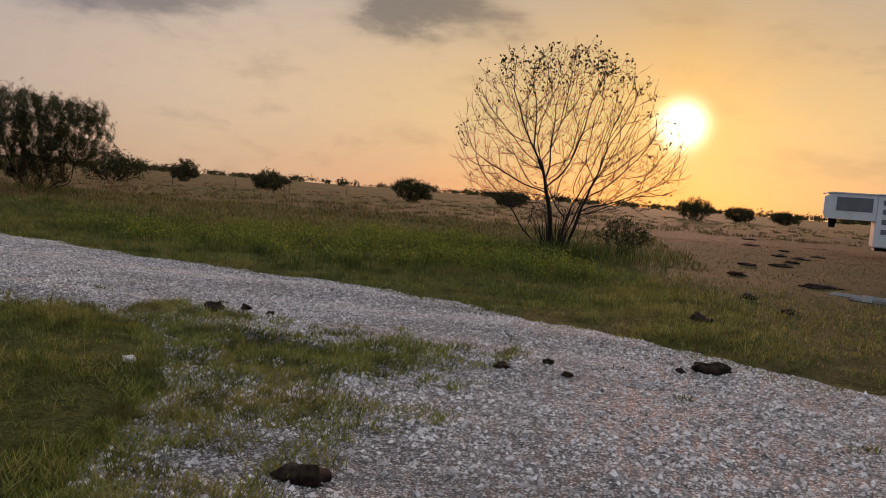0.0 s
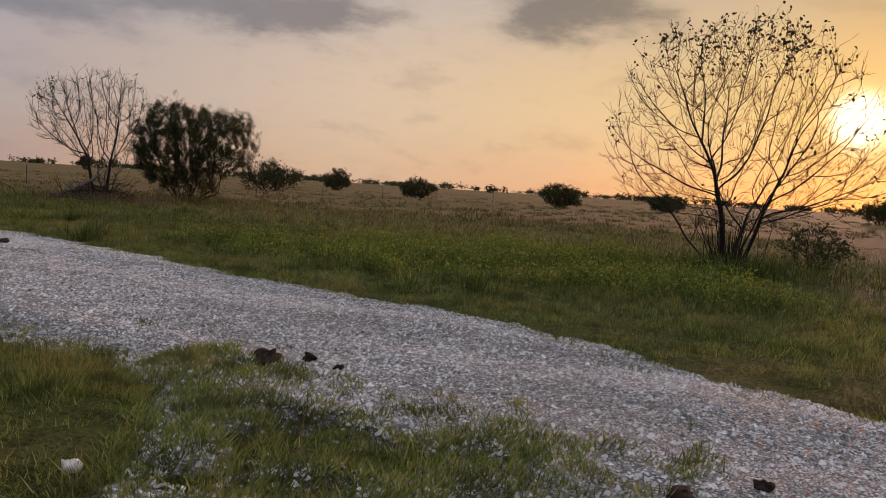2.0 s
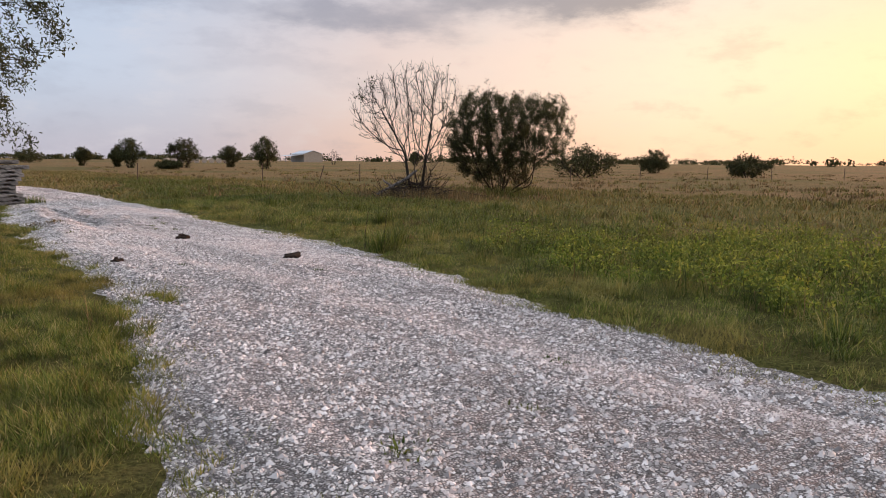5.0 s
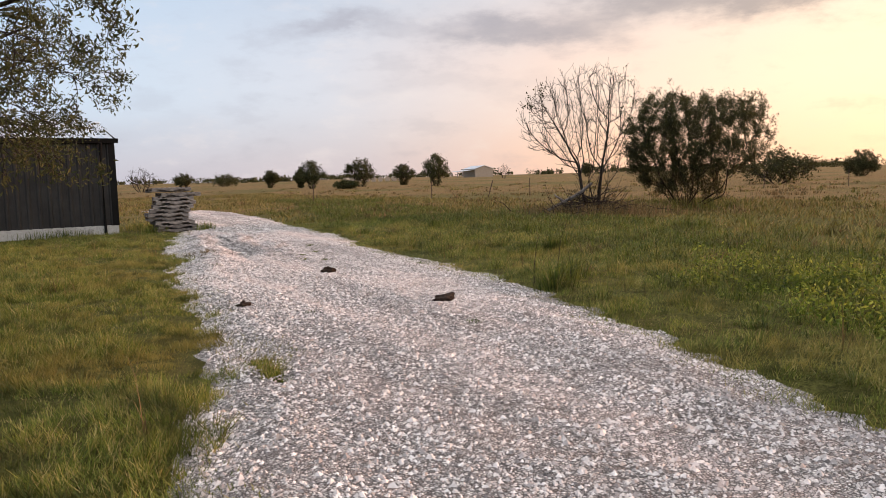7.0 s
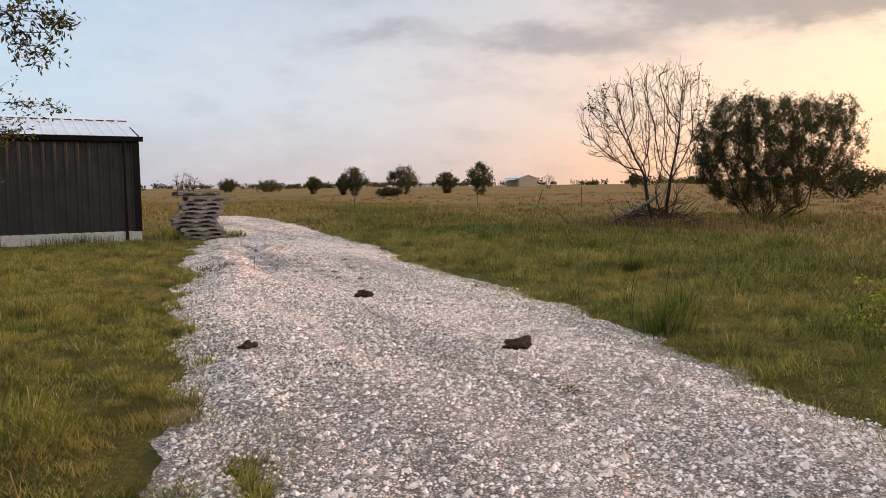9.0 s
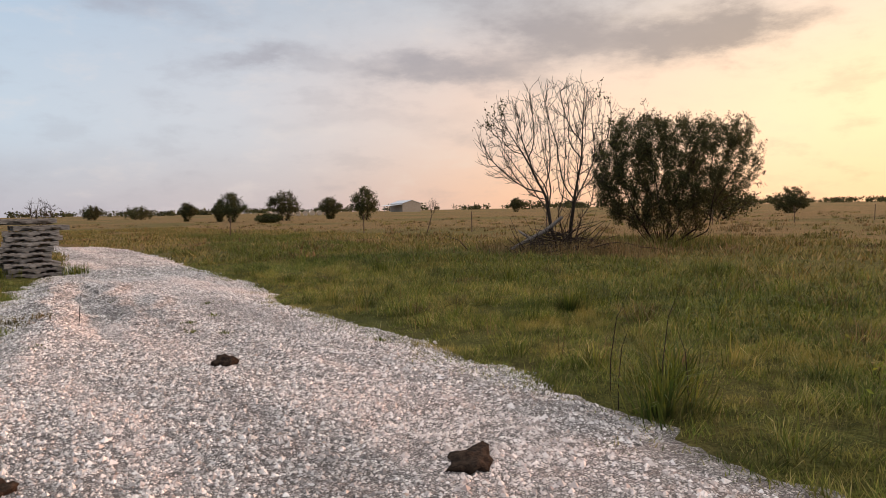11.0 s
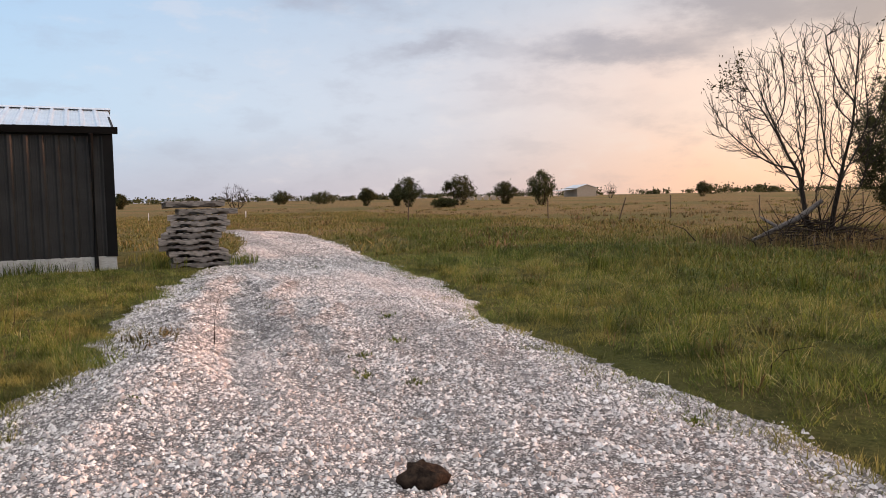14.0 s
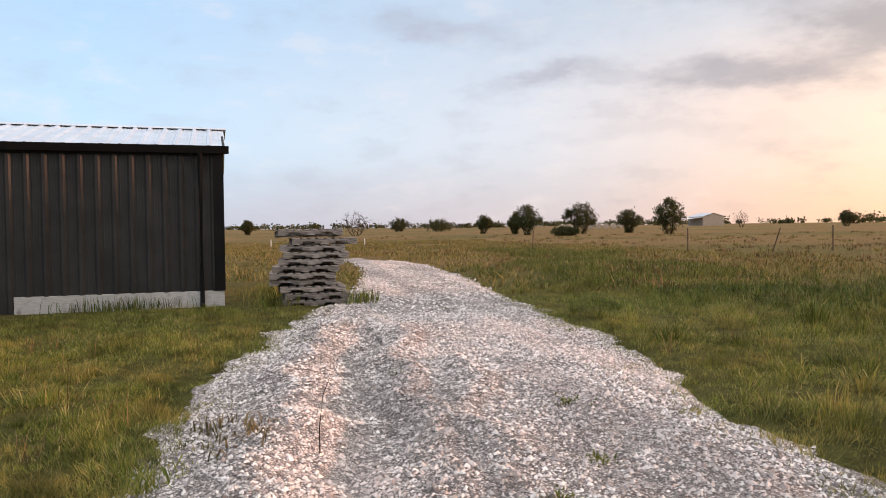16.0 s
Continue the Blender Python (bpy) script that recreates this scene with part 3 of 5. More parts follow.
def stack_pallets():
    rnd = random.Random(5)
    x0, y0 = -29.5, 11.5
    shifts = [0.0, 0.05, -0.03, -0.18, -0.2, -0.1, 0.0, 0.06, 0.03, 0.2]
    z = land_at(x0, y0) + 0.02
    first = make_pallet()
    for k, s in enumerate(shifts):
        m = pose(x0 + rnd.uniform(-0.05, 0.05), y0 + s, z, 0, 0, -3 + rnd.uniform(-5, 5))
        if k == 0:
            first.matrix_basis = m
        else:
            copy_thing(first, m)
        z += 0.126
    top = copy_thing(first, pose(x0 - 0.2, y0 - 0.06, z + 0.024, 0, -2.4, 3))
    tagged(top, "dark weathered pallet leaning across the top of the stack", "pallet", group="stacked pallets")


stack_pallets()


# ---- trees ----
def tubes(branches):
    """One array of corners and the quads of tapered tubes; each branch is (points, radii, sides)."""
    V, Q, base = [], [], 0
    for pts, rad, k in branches:
        pts = np.asarray(pts, float)
        d = np.gradient(pts, axis=0)
        d /= np.linalg.norm(d, axis=1)[:, None] + 1e-9
        ref = np.where(np.abs(d[:, 2:3]) > 0.9, [[1.0, 0, 0]], [[0, 0, 1.0]])
        u = np.cross(d, ref)
        u /= np.linalg.norm(u, axis=1)[:, None] + 1e-9
        v = np.cross(d, u)
        a = np.arange(k) * 2 * np.pi / k
        ring = pts[:, None] + np.asarray(rad)[:, None, None] * (np.cos(a)[None, :, None] * u[:, None] + np.sin(a)[None, :, None] * v[:, None])
        V.append(ring.reshape(-1, 3))
        i = np.arange(len(pts) - 1)[:, None] * k
        j = np.arange(k)[None]
        Q.append((base + np.stack([i + j, i + (j + 1) % k, i + k + (j + 1) % k, i + k + j], -1)).reshape(-1, 4))
        base += len(pts) * k
    return np.concatenate(V), np.concatenate(Q)


def grow(rng, start, way, length, radius, level, out, tips, bend=0.25, lift=0.15, kids=(5, 6, 5), shrink=0.55, spread=0.75, droop=0.0, low=0.25, keep=None, thin=0.006):
    """Grows one branch and its side branches; gathers tubes in out and twig points in tips."""
    n = 7 if level < 2 else 5
    pts, d = [np.array(start, float)], np.array(way, float)
    d /= np.linalg.norm(d)
    for i in range(n):
        d = d + rng.normal(0, bend / n ** 0.5, 3) * 0.8 + np.array([0, 0, (lift - droop * (i / n) * (level + 1)) / n])
        d /= np.linalg.norm(d)
        q = pts[-1] + d * length / n
        if keep and not keep(q):
            break
        pts.append(q)
    if len(pts) < 3:
        return
    n = len(pts) - 1
    pts = np.array(pts)
    rad = radius * 0.8 * np.linspace(1, 0.14, n + 1)
    out.append((pts, rad, 7 if level == 0 else (5 if level == 1 else 3)))
    if level >= len(kids):
        for p in pts[1:]:
            tips.append(p)
        return
    for k in range(kids[level]):
        t = low + (1 - low) * (k + rng.uniform(0, 1)) / kids[level]
        i = min(int(t * n), n - 1)
        p = pts[i] + (pts[i + 1] - pts[i]) * (t * n - i)
        axis = pts[min(i + 1, n)] - pts[i]
        axis /= np.linalg.norm(axis)
        side = rng.normal(0, 1, 3)
        side -= axis * side.dot(axis)
        side /= np.linalg.norm(side)
        a = spread * rng.uniform(0.6, 1.2)
        grow(rng, p, axis * math.cos(a) + side * math.sin(a), length * shrink * rng.uniform(0.7, 1.25) * (1.15 - 0.4 * t), max(rad[i] * 0.55, thin), level + 1, out, tips, bend, lift, kids, shrink, spread, droop, low, keep, thin)


def leaves(rng, points, count, size, spread, slim=0.4, hang=0.0):
    """Small folded leaves scattered about the points."""
    points = np.asarray(points)
    p = points[rng.integers(0, len(points), count)] + rng.normal(0, spread, (count, 3))
    d = rng.normal(0, 1, (count, 3)) - [0, 0, hang]
    d /= np.linalg.norm(d, axis=1)[:, None]
    s = np.cross(d, rng.normal(0, 1, (count, 3)))
    s /= np.linalg.norm(s, axis=1)[:, None] + 1e-9
    up = np.cross(d, s)
    L = size * rng.uniform(0.6, 1.4, count)[:, None]
    V = np.stack([p, p + d * L * 0.5 + s * L * slim * 0.5 + up * L * 0.08, p + d * L, p + d * L * 0.5 - s * L * slim * 0.5 + up * L * 0.08], 1).reshape(-1, 3)
    return V, np.arange(count * 4).reshape(-1, 4)


def tree(name, label, x, y, stems, wood, foliage=None, seed=1, leaf=None, category="tree", group="", start=0.1, high=-0.15, **form):
    """stems: (way, length, radius) each; leaf: (count, size, spread, slim, hang)."""
    rng = np.random.default_rng(seed)
    root = tagged(new(name), label, category, group)
    root.location = (x, y, land_at(x, y))
    out, tips = [], []
    if high > 0:
        out.append((np.array([[0, 0, -0.2], [0.03, 0.02, high * 0.4], [0.0, 0.05, high * 0.8], [0, 0, high + 0.25]]), np.array([0.26, 0.2, 0.18, 0.14]), 9))
    for way, length, radius in stems:
        a = rng.uniform(0, 6.3)
        grow(rng, (start * math.cos(a), start * math.sin(a), high), way, length, radius, 0, out, tips, **form)
    V, q = tubes(out)
    part("trunk", mesh_from("trunk", V, [q], wood, True), root)
    if foliage:
        count, size, spread, slim, hang = leaf
        tips = np.array(tips)
        V, q = leaves(rng, tips, count, size, spread, slim, hang)
        part("crown", mesh_from("crown", V, [q], foliage), root)
    return root


def branching(rng, profile, stems, points, step=0.14, reach=1.3, near=0.3, stiff=0.7, up=0.1, depth=0.8, core=0.0):
    """Grows branches into an open crown. profile: (height, left, right) of the crown; stems: (foot, way) of each stem.
    Gives the nodes, the parent of each and the way each one points."""
    prof = np.array(profile, float)
    z = rng.uniform(prof[0, 0], prof[-1, 0], points * 4)
    a, b = np.interp(z, prof[:, 0], prof[:, 1]), np.interp(z, prof[:, 0], prof[:, 2])
    k = rng.uniform(0, (prof[:, 2] - prof[:, 1]).max(), len(z)) < b - a
    z, a, b = z[k][:points], a[k][:points], b[k][:points]
    x = a + (b - a) * rng.uniform(0, 1, len(z))
    y = depth * np.sqrt(np.maximum((x - a) * (b - x), 0.01)) * rng.uniform(-1, 1, len(z))
    goal = np.stack([x, y, z], 1)
    goal = goal[wave(goal[:, 0] + 0.6 * goal[:, 1], goal[:, 2], 2.2, 5.0) > core - 1]
    pos, par, way = [], [], []
    for foot, w in stems:
        p, w = np.array(foot, float), np.array(w, float)
        n = max(2, int(np.linalg.norm(w) / step))
        w /= np.linalg.norm(w)
        pos.append(p)
        par.append(-1)
        way.append(w)
        for i in range(n):
            w = w + rng.normal(0, 0.05, 3)
            w /= np.linalg.norm(w)
            pos.append(pos[-1] + w * step)
            par.append(len(pos) - 2)
            way.append(w)
    best, who, fresh = np.full(len(goal), 1e9), np.zeros(len(goal), int), 0
    for turn in range(70):
        P = np.array(pos)
        d = np.linalg.norm(goal[:, None] - P[None, fresh:], axis=2)
        j = d.argmin(1)
        m = d[np.arange(len(goal)), j]
        k = m < best
        best[k], who[k] = m[k], j[k] + fresh
        fresh = len(P)
        live = best > near
        goal, best, who = goal[live], best[live], who[live]
        pull = best < reach
        if not pull.any():
            break
        g = goal[pull] - P[who[pull]]
        g /= np.linalg.norm(g, axis=1)[:, None]
        acc = np.zeros((len(P), 3))
        np.add.at(acc, who[pull], g)
        grown = 0
        for i in np.unique(who[pull]):
            v = acc[i] / (np.linalg.norm(acc[i]) + 1e-6) + way[i] * stiff + [0, 0, up] + rng.normal(0, 0.09, 3)
            v /= np.linalg.norm(v)
            q = pos[i] + v * step
            if grown > 900 or len(pos) > 7000:
                break
            pos.append(q)
            par.append(int(i))
            way.append(v)
            grown += 1
    return np.array(pos), np.array(par), np.array(way)


def limbs(rng, pos, par, way, tip=0.005, power=2.35, most=0.2, shoots=1.0, shoot=0.35):
    """Tubes along the branches, thick where they carry much, with fine shoots; and the places where leaves sit."""
    n = len(pos)
    kids = [[] for i in range(n)]
    for i, p in enumerate(par):
        if p >= 0:
            kids[p].append(i)
    rad = np.zeros(n)
    for i in range(n - 1, -1, -1):
        rad[i] = max(tip, sum(rad[k] ** power for k in kids[i]) ** (1 / power))
    rad = np.minimum(rad, most)
    out, sit, ends = [], [], []
    starts = [(i, -1) for i in range(n) if par[i] < 0]
    while starts:
        i, back = starts.pop()
        chain = ([back] if back >= 0 else []) + [i]
        while kids[i]:
            order = sorted(kids[i], key=lambda k: -rad[k])
            starts += [(k, i) for k in order[1:]]
            i = order[0]
            chain.append(i)
        P, R = pos[chain].copy(), rad[chain].copy()
        if back >= 0:
            R[0] = R[1]
        R = R * np.linspace(1, 0.75, len(R))
        if len(P) > 3:
            P[1:-1] = 0.25 * P[:-2] + 0.5 * P[1:-1] + 0.25 * P[2:]
        out.append((P, R, 8 if R[0] > 0.05 else (5 if R[0] > 0.018 else 3)))
    thin = np.nonzero(rad < max(0.02, 3.5 * tip))[0]
    for i in thin[rng.integers(0, len(thin), int(len(thin) * shoots))]:
        side = rng.normal(0, 1, 3)
        v = way[i] + 0.75 * side / np.linalg.norm(side) + [0, 0, 0.25]
        v /= np.linalg.norm(v)
        L = shoot * rng.uniform(0.4, 1.3)
        m = pos[i] + v * L * 0.5 + rng.normal(0, 0.02, 3)
        e = m + (v + [0, 0, 0.2]) * L * 0.5
        out.append((np.array([pos[i], m, e]), np.array([tip, tip * 0.9, tip * 0.6]), 3))
        sit += [m, e]
        ends.append(e)
    return out, np.array(sit), np.array(ends)


def crowned_tree(name, label, x, y, bearing_right, profile, stems, points, wood, foliage, seed, leaf, choose=None, grown=None, shoots=None, basal=0):
    """A tree whose crown is given by its profile across the line of sight; leaf: (count, size, spread, slim, hang)."""
    rng = np.random.default_rng(seed)
    root = tagged(new(name), label, "tree")
    root.location = (x, y, land_at(x, y))
    root.rotation_euler = (0, 0, radians(bearing_right))
    out, sit, ends = limbs(rng, *branching(rng, profile, stems, points, **(grown or {})), **(shoots or {}))
    for k in range(basal):
        a, r, lean = rng.uniform(0, 6.283), abs(rng.normal(0, 0.22)), rng.uniform(0.1, 0.6)
        L = rng.uniform(0.5, 1.5)
        foot = np.array([r * math.cos(a), r * math.sin(a), -0.05])
        way = np.array([lean * math.cos(a), lean * math.sin(a), 1.0]) * L
        out.append((np.array([foot, foot + way * 0.5 + rng.normal(0, 0.04, 3), foot + way + rng.normal(0, 0.06, 3)]), np.array([0.013, 0.009, 0.004]), 4))
    V, q = tubes(out)
    part("trunk", mesh_from("trunk", V, [q], wood, True), root)
    at = choose(sit, ends) if choose else sit
    V, q = leaves(rng, at, *leaf)
    part("crown", mesh_from("crown", V, [q], foliage), root)
    return root


# the half-bare tree against the sun
crowned_tree("half_bare_tree", "many-stemmed bare tree with a few remaining leaves on its upper twigs", -0.95, 19.7, 6,
             [(0.9, -0.5, 0.6), (1.3, -1.9, 2.1), (1.9, -2.5, 3.0), (2.7, -2.75, 3.0), (3.5, -2.65, 2.7), (4.2, -2.4, 2.3), (4.8, -1.9, 1.7), (5.25, -1.0, 0.9)],
             [((-0.1, 0, -0.1), (-0.3, 0.05, 2.1)), ((0.12, 0.05, -0.1), (0.5, -0.05, 1.5)), ((0.05, -0.12, -0.1), (0.15, -0.5, 1.3)), ((0.05, 0.15, -0.1), (0.1, 0.55, 1.3)), ((-0.2, 0.1, -0.1), (-0.6, 0.1, 1.0))],
             2600, BARK, LEAF, 14, (900, 0.085, 0.045, 0.6, 0.2),
             lambda sit, ends: np.concatenate([ends[(ends[:, 2] > 4.6)], ends[(ends[:, 2] > 4.2) & (ends[:, 0] < 2)], ends[(np.abs(ends[:, 0]) > 2.2)][::4], ends[::22]]),
             dict(step=0.12, reach=1.1, near=0.19, stiff=0.95, up=0.14, depth=0.85), dict(tip=0.0046, most=0.12, shoots=0.7, shoot=0.34), 70)
# the dead tree with fallen limbs round its foot
crowned_tree("dead_tree", "brown leafless dead tree with upswept bare branches", -26.1, 26.4, 42,
             [(0.8, -0.5, 0.6), (1.5, -0.9, 0.9), (2.2, -1.7, 1.1), (2.6, -2.7, 1.2), (3.4, -3.0, 1.4), (4.2, -2.8, 1.5), (4.8, -2.4, 1.5), (5.3, -1.3, 1.1), (5.6, -0.5, 0.5)],
             [((-0.05, 0, -0.1), (-0.25, 0.1, 1.5)), ((0.1, 0.05, -0.1), (0.2, 0.05, 2.0)), ((-0.1, -0.1, -0.1), (-0.9, -0.2, 1.6)), ((0.12, -0.1, -0.1), (0.4, -0.3, 1.2)), ((-0.15, 0.1, -0.1), (-0.5, 0.4, 0.9))],
             1700, DEAD, LEAF, 31, (260, 0.09, 0.05, 0.6, 0.2),
             lambda sit, ends: np.concatenate([ends[ends[:, 0] > 1.0], ends[(ends[:, 0] < -2.0) & (ends[:, 2] > 4.0)]]),
             dict(step=0.13, reach=1.2, near=0.21, stiff=0.9, up=0.2, depth=0.8), dict(tip=0.0066, most=0.16, shoots=0.8, shoot=0.36), 40)
crowned_tree("leafy_tree", "broad dark-green many-stemmed tree with gaps in its crown", -26.1, 31.3, 34.5,
             [(0.35, -0.7, 0.5), (0.9, -1.7, 1.2), (1.4, -2.2, 2.2), (2.1, -2.5, 3.1), (3.1, -2.5, 3.35), (3.7, -2.3, 3.3), (4.15, -2.0, 3.0), (4.5, -1.6, 0.3), (4.95, -0.9, -0.1)],
             [((-0.1, 0, -0.1), (-0.6, -0.2, 1.1)), ((0.15, 0, -0.1), (1.2, 0.1, 1.1)), ((0.05, 0.1, -0.1), (0.15, 0.3, 1.2)), ((0.2, -0.1, -0.1), (1.3, -0.4, 0.8)), ((0.0, -0.15, -0.1), (0.2, -0.7, 1.0)), ((-0.2, 0.1, -0.1), (-0.7, 0.5, 0.7)), ((0.2, 0.2, -0.1), (0.8, 0.6, 0.9))],
             1700, BARK, LEAF, 37, (80000, 0.088, 0.065, 0.3, -0.2),
             lambda sit, ends: sit[(wave(sit[:, 0] + 0.5 * sit[:, 1], sit[:, 2], 2.6, 3.0) > -0.5)],
             dict(reach=1.3, near=0.3, stiff=0.8, up=0.22, depth=0.8, core=0.25), dict(tip=0.006, most=0.13, shoots=1.6, shoot=0.42), 30)
# the feathery tree whose boughs hang towards the track
tree("feathery_tree", "tall tree with feathery green foliage on drooping boughs", -13.3, 4.3,
     [((0.0, 0.1, 1), 3.4, 0.13), ((0.3, 0.7, 1), 3.8, 0.12), ((-0.6, 0.5, 1), 3.8, 0.12), ((0.8, 0.3, 0.8), 3.8, 0.1), ((-0.3, -0.6, 1), 3.6, 0.12), ((0.55, 0.7, 0.5), 4.6, 0.1), ((0.15, 0.9, 0.55), 4.2, 0.1), ((0.7, 0.6, 0.7), 4.6, 0.09), ((0.65, 0.8, 0.3), 4.8, 0.09), ((0.45, 0.85, 0.9), 4.2, 0.09), ((0.5, 0.85, 0.28), 4.6, 0.06), ((0.75, 0.7, 0.3), 4.6, 0.06), ((0.3, 1.0, 0.35), 4.2, 0.08), ((0.62, 0.78, 0.45), 5.0, 0.07), ((0.7, 0.72, 0.3), 5.0, 0.06), ((0.6, 0.8, 0.7), 4.8, 0.06)],
     BARK, FEATHER, seed=52, leaf=(76000, 0.042, 0.035, 0.34, 0.5), start=0.1, high=1.95, low=0.35, kids=(6, 5, 4), shrink=0.45, spread=0.75, lift=0.08, bend=0.3, droop=0.28,
     keep=lambda q: q[2] > 1.75 + 0.2 * math.sin(4 * q[0] + 2 * q[1]) and 0.127 * q[0] + 0.992 * q[1] < 3.65 + 0.35 * math.sin(3 * q[0] + 4 * q[2]) and q[0] < 3.7)


def bush(name, label, x, y, wide, high, seed, foliage=LEAF, count=4300, leaf=0.25, bare=False, group="", category="bush"):
    """A low tree or bush far out in the pasture."""
    wide, high = 0.9 * wide, 0.86 * high
    rng = np.random.default_rng(seed + 900)
    root = tagged(new(name), label, category, group)
    root.location = (x, y, land_at(x, y))
    w, foot = 0.56 * wide, 0.1 if high < 2.5 or wide > 1.3 * high else 0.24
    profile = [(z * high, -w * a * rng.uniform(0.8, 1.12), w * a * rng.uniform(0.8, 1.12)) for z, a in ((foot, 0.45), (foot + 0.15, 0.82), (0.5, 1.0), (0.7, 0.9), (0.86, 0.62), (1.0, 0.25))]
    stems = [((0.1 * w * math.cos(a), 0.1 * w * math.sin(a), -0.1), (0.25 * w * math.cos(a), 0.25 * w * math.sin(a), foot * high + 0.3)) for a in (0.3, 1.9, 3.4, 4.9)]
    unit = (wide + high) / 2
    out, sit, ends = limbs(rng, *branching(rng, profile, stems, 300 if bare else 230, step=0.055 * unit, reach=0.5 * unit, near=(0.06 if bare else 0.09) * unit, stiff=0.7, up=0.15, depth=0.9, core=0.1),
                           tip=0.0038 * unit if bare else 0.0045 * unit, most=0.03 * unit, shoots=0.4 if bare else 0.9, shoot=0.12 * unit)
    V, q = tubes(out)
    part("trunk", mesh_from("trunk", V, [q], DEAD if bare else BARK, True), root)
    if not bare:
        V, q = leaves(rng, sit, count, leaf, 0.045 * unit, 0.5, 0.0)
        part("crown", mesh_from("crown", V, [q], foliage), root)
    return root


def bearing(ex, ey, az, d):
    return ex + d * math.sin(radians(az)), ey + d * math.cos(radians(az))


BUSH = "round dark-green bush standing in dry pasture"
for az, d, w, h, seed, kind in ((-65.6, 112, 5.6, 5.0, 1, "leaf"), (-69.7, 110, 5.0, 4.8, 2, "feather"), (-62.0, 122, 4.0, 4.1, 3, "leaf"), (-59.1, 104, 4.6, 5.2, 4, "feather"),
                                (-73.0, 130, 3.4, 3.4, 5, "leaf"), (-91.1, 150, 3.2, 3.0, 6, "leaf"), (-76.5, 175, 7.0, 3.0, 8, "feather"), (-47.4, 190, 4.5, 4.0, 9, "leaf"), (-79.6, 185, 5.5, 3.6, 10, "leaf"), (-70.6, 118, 2.6, 3.6, 11, "leaf"), (-66.8, 100, 4.0, 1.3, 12, "leaf")):
    x, y = bearing(-15.26, 10.59, az, d)
    bush("pasture_bush", BUSH, x, y, w, h, seed, LEAF if kind == "leaf" else FEATHER, group="bushes in the pasture")
x, y = bearing(-15.26, 10.59, -83.0, 120)
bush("bare_tree", "low spreading leafless grey tree in dry pasture", x, y, 6.4, 4.4, 7, bare=True, category="tree")
for az, d, w, h, seed in ((-35.4, 90, 7.6, 3.4, 21), (-30.5, 118, 4.6, 3.6, 22), (-24.4, 100, 5.0, 2.8, 23), (-13.6, 92, 5.4, 3.0, 24), (7.8, 118, 5.2, 3.8, 25), (10.9, 135, 5.5, 2.6, 26), (-5.9, 110, 6.0, 2.6, 27), (13.9, 140, 5.0, 2.4, 28)):
    x, y = bearing(-0.21, 0.62, az, d)
    bush("pasture_bush", BUSH, x, y, w, h, seed, group="bushes in the pasture")


def far_woods():
    """The broken line of low trees along the horizon."""
    rng = np.random.default_rng(77)
    V, Q, base = [], [], 0
    for k in range(330):
        az = rng.uniform(-125, 45)
        d = rng.uniform(300, 640)
        x, y = bearing(-10, 8, az, d)
        w, h = rng.uniform(4.5, 14), rng.uniform(1.9, 4.2)
        c = rng.normal(0, 1, (5, 3)) * [w * 0.35, w * 0.35, h * 0.12] + [x, y, land_at(x, y) + h * 0.42]
        v, q = leaves(rng, c, 170, 0.85, (w * 0.13, w * 0.13, h * 0.2), 0.9)
        V.append(v)
        Q.append(q + base)
        base += len(v)
    ob = new("far_woods", mesh_from("far_woods", np.concatenate(V), [np.concatenate(Q)], LEAF))
    tagged(ob, "broken line of dark low trees along the horizon", "trees", kind="stuff")


far_woods()


# ---- far building, trailer, posts ----
def make_barn():
    x, y = bearing(-15.26, 10.59, -56.0, 285)
    b = tagged(new("barn"), "tan metal barn with a pale blue-grey roof and an open lean-to", "barn")
    b.matrix_world = pose(x, y, land_at(x, y), 0, 0, 56.0 + 28)
    W, L, H, R = 8.0, 11.0, 3.4, 4.6
    gable = [(-W / 2, 0), (W / 2, 0), (W / 2, H), (0, R), (-W / 2, H)]
    part("wall", Solid().prism(gable, "y", 0, 0.1).mesh("wall", TAN), b)
    part("wall", Solid().prism(gable, "y", L - 0.1, L).mesh("wall", TAN), b)
    for s in (-1, 1):
        part("wall", Solid().box((s * W / 2 - 0.05, 0.1, 0), (s * W / 2 + 0.05, L - 0.1, H)).mesh("wall", TAN), b)
        part("roof", Solid().prism([(0, R + 0.02), (s * (W / 2 + 0.3), H - 0.07), (s * (W / 2 + 0.3), H + 0.03), (0, R + 0.12)], "y", -0.2, L + 0.2).mesh("roof", GALV), b)
    part("lean_to_roof", Solid().prism([(-W / 2 - 0.06, 3.0), (-W / 2 - 5.5, 2.45), (-W / 2 - 5.5, 2.55), (-W / 2 - 0.06, 3.12)], "y", 0.2, L - 0.2).mesh("lean_to_roof", GALV), b)
    for y in (0.4, L / 2, L - 0.4):
        part("lean_to_post", Solid().box((-W / 2 - 5.4, y - 0.08, -0.2), (-W / 2 - 5.24, y + 0.08, 2.46)).mesh("lean_to_post", GREY), b)


make_barn()


